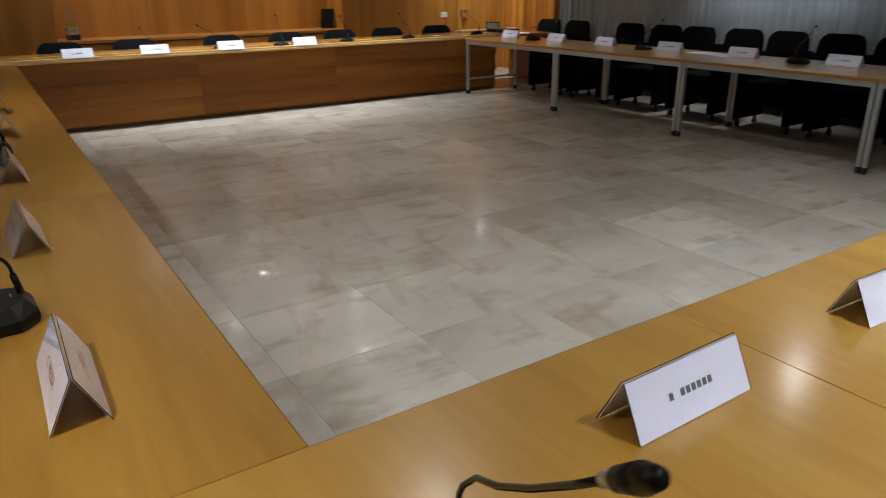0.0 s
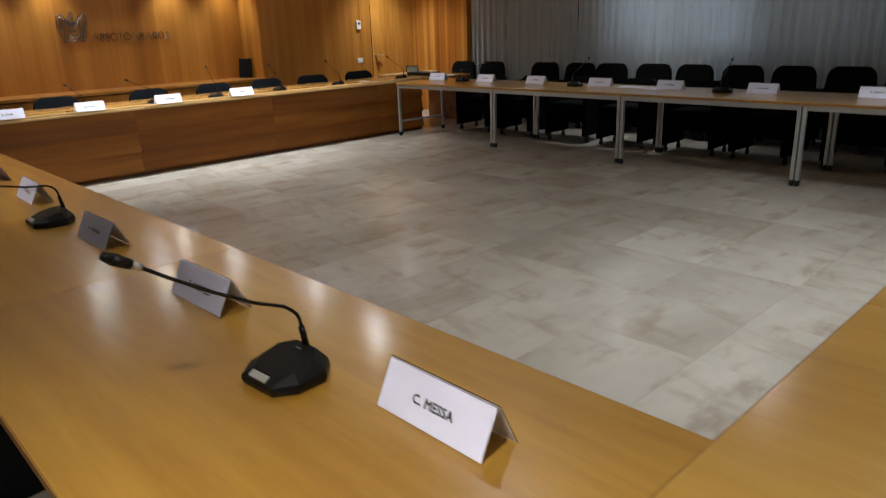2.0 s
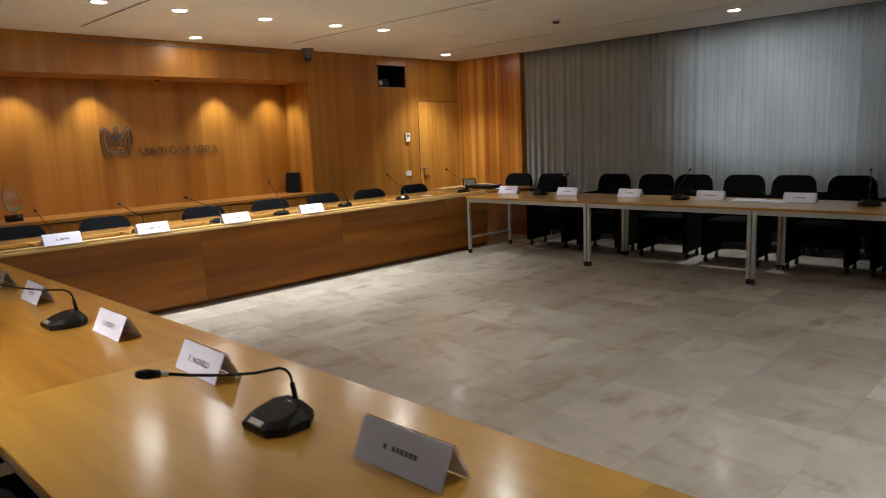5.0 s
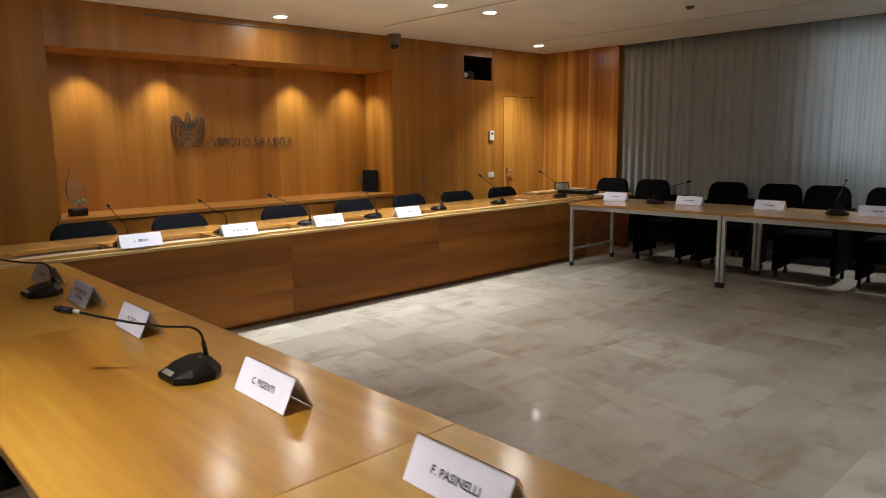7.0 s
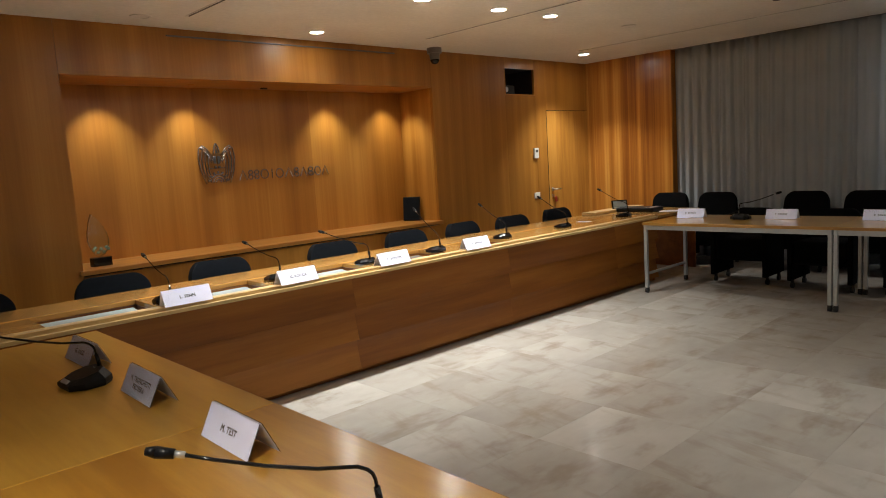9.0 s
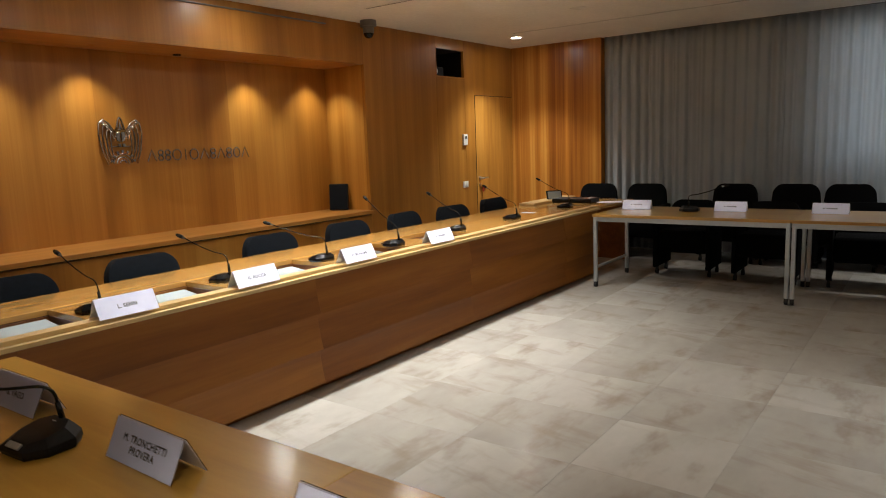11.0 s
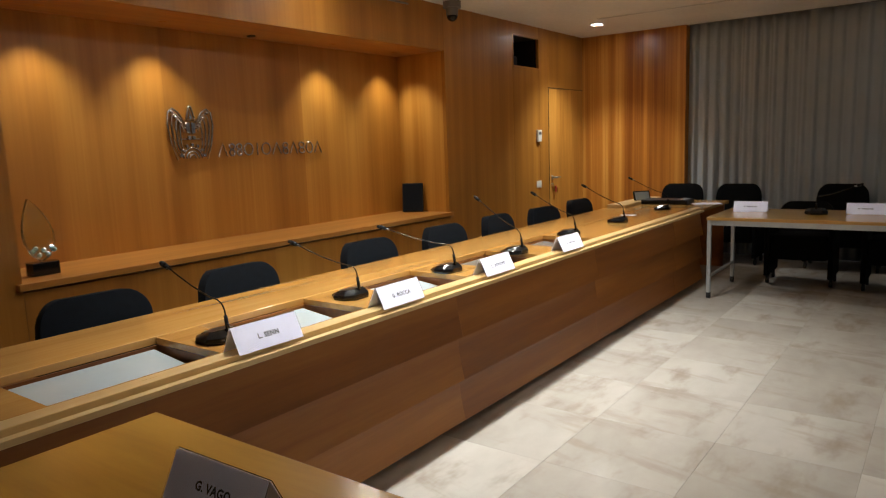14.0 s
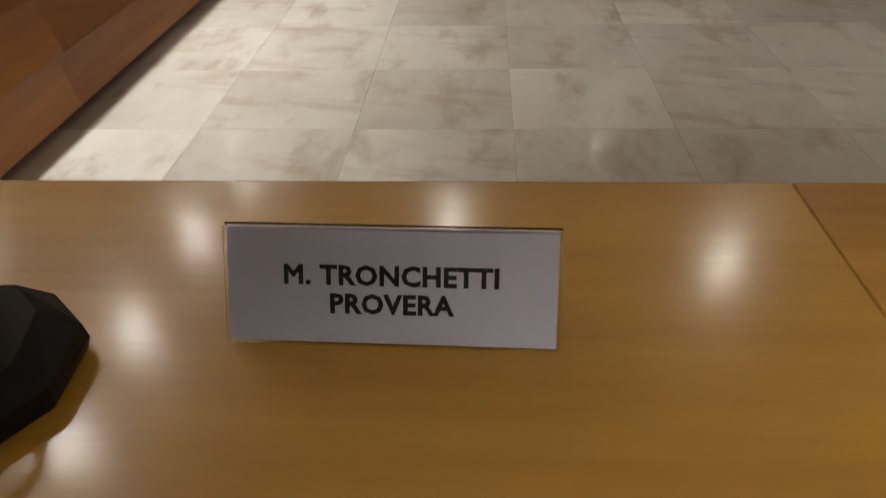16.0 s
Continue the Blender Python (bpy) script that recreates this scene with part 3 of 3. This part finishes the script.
for x0, x1 in zip(stops[::2], stops[1::2]):
    part("top_piece", boxes((x0, WY0, DT - 0.045, x1, WY1, DT - 0.016), bevel=0.002), DESK_TOP, desk)
part("rear_top", boxes((DX0, WY1 + 0.001, DT - 0.045, DX1, 1.2, DT - 0.012), bevel=0.004), DESK_TOP, desk)
for k, (x0, x1) in enumerate(WELLS):
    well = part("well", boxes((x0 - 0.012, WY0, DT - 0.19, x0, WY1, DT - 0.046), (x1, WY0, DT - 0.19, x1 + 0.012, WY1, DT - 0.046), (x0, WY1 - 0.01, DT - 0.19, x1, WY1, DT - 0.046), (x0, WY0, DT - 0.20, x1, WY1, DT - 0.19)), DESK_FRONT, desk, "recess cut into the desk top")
    tilt = Matrix.Translation(((x0 + x1) / 2, (WY0 + WY1) / 2 + 0.005, DT - 0.088)) @ pose(0, 0, 0, 7, 0, 0)
    part("screen", box(bmesh.new(), -(x1 - x0) / 2 + 0.012, -0.195, -0.008, (x1 - x0) / 2 - 0.02, 0.195, 0.008, 0.004, turn=tilt), SCREEN_GLASS if k < 3 else DIM_GLASS, well, "pale tilted glass screen sunk in the desk" if k < 3 else "dim glass screen sunk in the desk")
part("return_rim", boxes((DX1 - 0.06, 1.0, DT - 0.012, 1.75, 1.2, DT + 0.018), bevel=0.004), DESK_RIM, desk)
part("return_top", boxes((DX1 + 0.001, 0.24, DT - 0.045, 1.75, 1.2, DT - 0.013), bevel=0.004), DESK_TOP, desk, "side wing of the desk top")
part("return_panel", boxes((1.70, 0.28, 0.0, 1.73, 1.18, DT - 0.046), bevel=0.002), DESK_FRONT, desk)


# ---------------------------------------------------------------- meeting tables
def table(name, top, label, group, bar=False):
    """Table 0.9 x 1.8 m, with metal rails and four legs on castors; its long side lies along y."""
    t = thing(name, pose(0, 0, 0), label, "table", group)
    part("tabletop", boxes((-0.449, -0.8995, 0.713, 0.449, 0.8995, 0.74), bevel=0.002), top, t)
    for s in (-1, 1):
        part("edge_band", boxes((s * 0.4505 - 0.001, -0.897, 0.715, s * 0.4505 + 0.001, 0.897, 0.7385)), TABLE_EDGE, t, "darker wooden edge band")
    for x in (-0.435, 0.402):
        part("rail", boxes((x, -0.862, 0.668, x + 0.03, 0.862, 0.7125), bevel=0.002), ALU, t)
    for y in (-0.892, 0.862):
        part("rail", boxes((-0.403, y, 0.668, 0.400, y + 0.03, 0.7125), bevel=0.002), ALU, t)
        if bar and y > 0:
            part("foot_rail", boxes((-0.395, y + 0.004, 0.19, 0.395, y + 0.024, 0.215), bevel=0.002), ALU, t)
    for x in (-0.418, 0.418):
        for y in (-0.877, 0.877):
            leg = part("leg", boxes((x - 0.019, y - 0.017, 0.055, x + 0.019, y + 0.017, 0.7125), bevel=0.004), ALU, t)
            part("castor", rod(boxes((x - 0.017, y - 0.015, 0.04, x + 0.017, y + 0.015, 0.056)), (x, y - 0.014, 0.026), (x, y + 0.014, 0.026), 0.026, seg=18), RUBBER, leg, "black castor")
    return t


t = table("meeting_table", TABLE_TOP, "honey veneer meeting table on grey metal legs", "tables in a square")
t.location = (0.45, -2.7, 0)
tagged(table("meeting_table", TABLE_TOP, "honey veneer meeting table with a low end bar", "tables in a square", True)).location = (0.45, -0.9, 0)
for k in range(2, 4):
    copy_thing(t, pose(0.45, -0.9 - 1.8 * k, 0))
for k in (0, 2, 3):
    copy_thing(t, pose(-5.770, -0.864 - 1.8 * k, 0))
table("meeting_table", AMBER_TOP, "amber veneer meeting table with streaky figured grain", "tables in a square").location = (-5.770, -2.664, 0)
t = table("meeting_table", SOUTH_TOP, "honey veneer meeting table on grey metal legs", "tables in a square")
t.matrix_basis = pose(-5.345, -7.6145, 0, 0, 0, 90)
for k in range(1, 4):
    copy_thing(t, pose(-5.345 + 1.8 * k, -7.6145, 0, 0, 0, 90))


# ---------------------------------------------------------------- chairs
def chair(label, group, cloth_mat, back_top, width=0.54, slabs=True):
    """Upholstered chair that faces +y, its back at y = 0."""
    c = thing("conference_chair", pose(0, 0, 0), label, "chair", group)
    lean = pose(0, 0.05, 0.40, 7, 0, 0)
    bm = prism(rounded(width - 0.02, back_top - 0.40, 0.10), "y", -0.035, 0.035, 0.02, 3)
    for v in bm.verts:
        v.co.y += 0.10 * (v.co.x / (width / 2)) ** 2 * 0.5
        v.co.x *= 1.03 - 0.22 * (v.co.z / (back_top - 0.40)) ** 2
    part("backrest", bm, cloth_mat, c, at=lean, smooth=True)
    part("seat", box(bmesh.new(), -width / 2 + 0.023, 0.06, 0.25 if slabs else 0.40, width / 2 - 0.03, 0.53, 0.49, 0.03, 3), cloth_mat, c, smooth=True)
    if slabs:
        for s in (-1, 1):
            side = part("side_panel", prism([(0.04, 0.085), (0.55, 0.085), (0.55, 0.60), (0.50, 0.64), (0.04, 0.64)], "x", s * width / 2 - 0.022, s * width / 2 + 0.022, 0.008), cloth_mat, c)
            for y in (0.14, 0.46):
                part("castor", rod(boxes((s * width / 2 - 0.012, y - 0.015, 0.05, s * width / 2 + 0.012, y + 0.015, 0.086)), (s * width / 2 - 0.014, y, 0.028), (s * width / 2 + 0.014, y, 0.028), 0.028, seg=16), RUBBER, side, "black castor")
    else:
        part("column", rod(bmesh.new(), (0, 0.29, 0.08), (0, 0.29, 0.40), 0.028, seg=16), BLACK_PLASTIC, c, smooth=True)
        for k in range(5):
            a = math.tau * k / 5 + 0.3
            p = (0.27 * math.cos(a), 0.29 + 0.27 * math.sin(a))
            leg = part("star_leg", rod(bmesh.new(), (0, 0.29, 0.10), (*p, 0.07), 0.022, 0.015, 10), BLACK_PLASTIC, c, smooth=True)
            part("castor", rod(bmesh.new(), (p[0] - 0.02, p[1], 0.028), (p[0] + 0.02, p[1], 0.028), 0.028, seg=16), RUBBER, leg, "black castor")
    return c


jit = random.Random(11)
c = chair("black upholstered chair standing against the curtain", "chairs along the curtain", FABRIC, 0.885, 0.56)
c.matrix_basis = pose(2.37, 0.93, 0, 0, 0, 92)
for y in (0.27, -0.80, -1.46, -2.0, -2.65, -3.25, -3.87, -4.47, -5.07, -5.67, -6.27, -6.87, -7.5):
    copy_thing(c, pose(2.37 + jit.uniform(-0.02, 0.02), y, 0, 0, 0, 90 + jit.uniform(-5, 5)))
c = chair("low black chair pushed up to the table", "chairs at the table", FABRIC, 0.775, 0.55)
c.matrix_basis = pose(1.42, -0.6, 0, 0, 0, 91)
for y in (-1.43, -2.23, -3.03, -3.9, -4.72, -5.55, -6.4):
    copy_thing(c, pose(1.42 + jit.uniform(-0.05, 0.03), y, 0, 0, 0, 90 + jit.uniform(-6, 6)))
c = chair("dark navy upholstered swivel chair behind the desk", "chairs behind the desk", NAVY_FABRIC, 0.84, 0.57, False)
c.matrix_basis = pose(-3.97, 1.46, 0, 0, 0, 180)
for x in (-5.65, -4.78, -2.88, -2.0, -1.2, -0.45, 0.45):
    copy_thing(c, pose(x, 1.46 + jit.uniform(-0.03, 0.03), 0, 0, 0, 180 + jit.uniform(-6, 6)))
c = chair("black upholstered chair tucked under the table", "chairs beside the walkway", FABRIC, 0.80, 0.54, False)
c.matrix_basis = pose(-6.50, -6.75, 0, 0, 0, -90)
for y in (-5.65, -4.55, -3.75, -3.0, -2.15, -1.35, -0.5):
    copy_thing(c, pose(-6.50, y, 0, 0, 0, -90 + jit.uniform(-4, 4)))


# ---------------------------------------------------------------- microphones
def microphone(label, group, tip, gloss=False, size=1.0):
    """Gooseneck table microphone; the neck starts behind the base and reaches over it to tip, towards -y, where one sits."""
    m = thing("desk_microphone", pose(0, 0, 0), label, "microphone", group)
    lo = [(-0.056, -0.082), (0.056, -0.082), (0.092, -0.034), (0.092, 0.04), (0.05, 0.082), (-0.05, 0.082), (-0.092, 0.04), (-0.092, -0.034)]
    bm = bmesh.new()
    rows = []
    for z, s, lift in ((0.0, 0.95, 0), (0.012, 1.0, 0), (0.022, 0.98, 0.008), (0.036, 0.70, 0.024)):
        rows.append([bm.verts.new((x * s * size, y * s * size, (z + lift * (y / 0.082 + 1) * 0.5) * (2 * size - 1))) for x, y in lo])
    for a, b in zip(rows, rows[1:]):
        for k in range(8):
            bm.faces.new((a[k], a[(k + 1) % 8], b[(k + 1) % 8], b[k]))
    bm.faces.new(rows[0][::-1])
    bm.faces.new(rows[-1])
    bmesh.ops.recalc_face_normals(bm, faces=bm.faces)
    base = part("base", bm, DARK_GLOSS if gloss else BLACK_PLASTIC, m)
    if gloss:
        k = 2 * size - 1
        bm = prism([(x * 0.62 * size, y * 0.62 * size) for x, y in lo], "z", 0.0365, 0.0385)
        for v in bm.verts:
            v.co.z = v.co.z * k + 0.024 * k * (v.co.y / (0.082 * 0.70 * size) * 0.70 + 1) * 0.5
        part("top_plate", bm, DARK_STEEL, base, "shiny steel top plate")
    else:
        part("talk_key", box(bmesh.new(), -0.030, -0.009, -0.003, 0.030, 0.009, 0.003, 0.002, turn=pose(0.0, -0.071, 0.0305, 32, 0, 0)), SILVER, base, "silver talk key")
        part("status_lamp", boxes((-0.008, 0.035, 0.0565, 0.008, 0.038, 0.0580)), SILVER, base)
    part("collar", rod(bmesh.new(), (0.0, 0.060, 0.045), (0.0, 0.050, 0.105), 0.0082, 0.0072, 12), DARK_GLOSS, m, smooth=True)
    tip = Vector(tip)
    knee = Vector((0, 0.030, 0.150))
    way = (tip - knee).normalized()
    bend = [(0, 0.051, 0.10), (0, 0.048, 0.122), (0, 0.042, 0.137), knee, knee + way * 0.02 + Vector((0, 0, 0.004))]
    bend += [knee + (tip - knee) * f - Vector((0, 0, 0.012 * math.sin(math.pi * f))) for f in (0.25, 0.5, 0.75, 0.9)]
    part("gooseneck", tube(bend, 0.0031 if gloss else 0.0042, 8), DARK_GLOSS, m, smooth=True)
    near = knee + (tip - knee) * 0.88 - Vector((0, 0, 0.004))
    part("ring", rod(bmesh.new(), near, near + way * 0.02, 0.0060 if gloss else 0.0072, seg=12), DARK_STEEL if gloss else SILVER, m, smooth=True)
    head = rod(bmesh.new(), near + way * 0.02, near + way * 0.055, 0.0100, 0.0125, 14)
    rod(head, near + way * 0.055, near + way * 0.075, 0.0125, 0.008, 14)
    part("capsule", head, BLACK_PLASTIC, m, smooth=True)
    return m


LABEL, GROUP = "black gooseneck conference microphone on the table", "table microphones"
mic = microphone(LABEL, GROUP, (0.05, -0.36, 0.26))
mic.matrix_basis = pose(-5.665, -4.43, 0.7402, 0, 0, -90)
mic = microphone(LABEL, GROUP, (-0.05, -0.30, 0.352))
mic.matrix_basis = pose(-5.72, -6.365, 0.7402, 0, 0, -86)
mic = microphone(LABEL, GROUP, (-0.25, -0.28, 0.235))
mic.matrix_basis = pose(-5.66, -2.69, 0.7402, 0, 0, -88)
copy_thing(mic, pose(-5.665, -0.955, 0.7402, 0, 0, -86))
mic = microphone(LABEL, GROUP, (-0.13, -0.23, 0.378))
mic.matrix_basis = pose(-5.25, -7.557, 0.7402, 0, 0, 14)
for x, a in ((-3.50, -4), (-1.7, 3)):
    copy_thing(mic, pose(x, -7.555, 0.7402, 0, 0, a))
mic = microphone(LABEL, GROUP, (0.06, -0.33, 0.30))
mic.matrix_basis = pose(0.52, -2.66, 0.7402, 0, 0, 88)
for y, a in ((-4.45, 93), (-6.28, 85)):
    copy_thing(mic, pose(0.52, y, 0.7402, 0, 0, a))
mic = microphone(LABEL, GROUP, (-0.32, -0.12, 0.25))
mic.matrix_basis = pose(0.52, -0.80, 0.7402, 0, 0, 96)
for x, y, tip in ((-4.745, 0.53, (-0.01, -0.35, 0.275)), (-3.93, 0.60, (0.04, -0.35, 0.26)), (-3.15, 0.58, (0.16, -0.35, 0.265)), (-2.41, 0.56, (-0.09, -0.35, 0.355)), (-1.48, 0.62, (-0.08, -0.35, 0.315))):
    mic = microphone("black gooseneck microphone with a silver top on the long desk", "desk microphones", tip, True, 0.94)
    mic.matrix_basis = pose(x, y, DT - 0.0155, 0, 0, 180)
for x, a in ((-0.55, 182), (0.62, 186)):
    copy_thing(mic, pose(x, 0.60, DT - 0.0155, 0, 0, a))


# ---------------------------------------------------------------- name cards
def words(text, size):
    """A flat mesh of the words, centred, from the built-in font."""
    curve = bpy.data.curves.new("words", "FONT")
    curve.body, curve.size, curve.align_x, curve.align_y, curve.resolution_u = text, size, "CENTER", "CENTER", 2
    curve.space_line, curve.space_character = 1.05, 1.06
    curve.bevel_depth, curve.bevel_resolution = size * 0.036, 0
    ob = bpy.data.objects.new("words", curve)
    data = bpy.data.meshes.new_from_object(ob)
    bpy.data.objects.remove(ob)
    data.materials.append(INK)
    return data


CARD_L, CARD_H, CARD_D = 0.298, 0.095, 0.046
SLANT = math.degrees(math.atan2(CARD_D, CARD_H))
FACE = math.hypot(CARD_H, CARD_D)


def card(m, text="", size=0.026):
    """Folded name card in an acrylic tent that lies along x; text faces -y (or bars where it cannot be read)."""
    c = thing("name_card", m, "white folded name card in a clear acrylic holder", "name card", "name cards")
    for s in (-1, 1):
        turn = pose(0, 0, 0, 0, 0, 0 if s < 0 else 180) @ Matrix.Translation((0, -CARD_D, 0)) @ pose(0, 0, 0, 90 - SLANT, 0, 0)
        sheet = part("paper", boxes((-CARD_L / 2 + 0.003, 0.002, 0.0007, CARD_L / 2 - 0.003, FACE - 0.002, 0.0017)), PAPER, c, at=turn)
        part("holder", boxes((-CARD_L / 2, 0.0, 0.0019, CARD_L / 2, FACE, 0.0038), bevel=0.0005), ACRYLIC, c, at=turn).visible_shadow = False
        if text:
            ob = new("lettering", words(text, size))
            ob.parent = sheet
            ob.matrix_basis = Matrix.Translation((0, FACE * 0.47, 0.00174)) @ Matrix.Diagonal((1, 1, 0.15, 1))
        else:
            part("print", boxes(*[(-0.058 + 0.0145 * k, FACE * 0.44, 0.00175, -0.0475 + 0.0145 * k, FACE * 0.56, 0.00185) for k in (0, 2, 3, 4, 5, 6, 7)]), FAINT_INK, sheet)
    return c


for y, x, text in ((-6.76, -5.617, "C. MESSA"), (-5.79, -5.622, "F. MICHELI"), (-4.895, -5.612, ""), (-3.85, -5.577, "F. PASINELLI"),
                   (-3.05, -5.572, "C. PESENTI"), (-1.99, -5.567, "M. TEST"), (-1.315, -5.565, "M. TRONCHETTI\nPROVERA"), (-0.585, -5.548, "G. VAGO")):
    card(pose(x, y, 0.7402, 0, 0, -90 + jit.uniform(-1.5, 1.5)), text, 0.0245 if "PROV" in text else 0.0262)
for x, a in ((-4.735, 1), (-4.02, -2), (-2.95, 2), (-2.2, 0)):
    card(pose(x, -7.417, 0.7402, 0, 0, a))
for y, a in ((-0.24, 4), (-1.17, 0), (-2.02, -2), (-2.96, 2), (-3.84, 1), (-4.82, -2), (-5.81, 2), (-6.7, 0)):
    card(pose(0.60, y, 0.7402, 0, 0, 90 + a))
for x, text in ((-4.735, "L. SENN"), (-3.97, "G. ROCCA"), (-3.13, "C. BONOMI"), (-2.22, "")):
    card(pose(x, FY + 0.055, DT + 0.0002, 0, 0, jit.uniform(-2, 2)), text, 0.026)

# ---------------------------------------------------------------- small things
plaque = thing("dark_folder", pose(-0.83, 2.67, 0.7955, 0, 0, -58), "plain dark slab leaning on the niche shelf", "speaker")
part("body", box(bmesh.new(), -0.105, -0.02, 0, 0.105, 0.02, 0.29, 0.004, turn=pose(0, 0, 0.004, -8, 0, 0)), BLACK_PLASTIC, plaque)
part("face", box(bmesh.new(), -0.095, -0.0215, 0.012, 0.095, -0.0195, 0.278, turn=pose(0, 0, 0.004, -8, 0, 0)), NAVY_FABRIC, plaque)

trophy = thing("crystal_trophy", pose(-4.50, 2.52, 0.7955), "clear crystal trophy on a black base", "trophy")
bm = prism([(-0.075, -0.05), (0.075, -0.05), (0.09, 0.0), (0.075, 0.05), (-0.075, 0.05), (-0.09, 0.0)], "z", 0, 0.075, 0.004)
part("base", bm, DARK_GLOSS, trophy)
rise = [k / 14 for k in range(15)]
edge = [(0.088 * math.sin(math.pi * u ** 0.8) ** 0.8 - 0.035 * u * u, 0.076 + 0.37 * u) for u in rise]
edge += [(-0.080 * math.sin(math.pi * u ** 0.75) ** 0.9 - 0.035 * u * u, 0.076 + 0.37 * u) for u in rise[-2:0:-1]]
bm = prism(edge, "y", -0.026, 0.026, 0.007, 2)
for v in bm.verts:
    v.co.y = v.co.y * (1.15 - 1.6 * (v.co.z - 0.076)) + 0.05 * (v.co.z - 0.076)
part("crystal", bm, CRYSTAL, trophy, "clear flame-shaped crystal blade")
for k in range(7):
    a = -1.1 + 2.2 * k / 6
    bm = bmesh.new()
    bmesh.ops.create_icosphere(bm, subdivisions=1, radius=0.017, matrix=Matrix.Translation((0.066 * math.sin(a), -0.034 - 0.006 * (k % 2), 0.165 - 0.05 * math.cos(a) + 0.03 * (k % 2))))
    part("facet", bm, FACET, trophy)

console = thing("desk_phone", pose(1.25, 0.95, DT - 0.0125), "black conference phone with a raised display", "phone")
part("body", box(bmesh.new(), -0.16, -0.45, 0.0, 0.10, 0.05, 0.05, 0.01), BLACK_PLASTIC, console)
part("display", box(bmesh.new(), -0.10, -0.01, -0.06, 0.10, 0.01, 0.06, 0.004, turn=pose(0.0, 0.10, 0.075, -20, 0, -40)), BLACK_PLASTIC, console)
part("glass", box(bmesh.new(), -0.085, -0.013, -0.045, 0.085, -0.0105, 0.045, turn=pose(0.0, 0.10, 0.075, -20, 0, -40)), SCREEN_GLASS, console)
part("strip", boxes((-0.14, -0.42, 0.0505, 0.08, -0.35, 0.054)), SILVER, console)

for x, y, z, a, w, h in ((1.30, 0.36, DT - 0.0125, 25, 0.21, 0.297), (0.0, 0.72, DT - 0.0155, 10, 0.10, 0.15), (0.62, 0.02 - 0.2, 0.7402, 80, 0.15, 0.21), (0.68, -3.32, 0.7402, 5, 0.21, 0.297), (0.62, -3.62, 0.7402, -20, 0.21, 0.297)):
    sheet = thing("paper_sheet", pose(x, y, z, 0, 0, a), "loose white sheet of paper", "paper", "loose papers")
    part("sheet", boxes((-w / 2, -h / 2, 0, w / 2, h / 2, 0.0015)), PAPER, sheet)

# ---------------------------------------------------------------- floor tiles
floor = setting("floor", boxes((WX - 0.1, SY - 0.1, -0.2, EX + 0.55, 3.0, -0.004)), GROUT, "floor of large beige marble tiles", "floor")
TILE = 0.605
tile_data = mesh_of("tile", box(bmesh.new(), -TILE / 2 + 0.0004, -TILE / 2 + 0.0004, -0.02, TILE / 2 - 0.0004, TILE / 2 - 0.0004, 0.0, 0.0004, 1), MARBLE)
i0, i1 = int((WX + 2.45) / TILE) - 1, int((EX + 0.5 + 2.45) / TILE) + 1
j0, j1 = int((SY + 0.30) / TILE) - 1, int((NY + 0.30) / TILE) + 1
for i in range(i0, i1):
    for j in range(j0, j1):
        ob = new("tile", tile_data)
        ob.parent = floor
        ob.location = (-2.45 + (i + 0.5) * TILE, -0.30 + (j + 0.5) * TILE, 0)
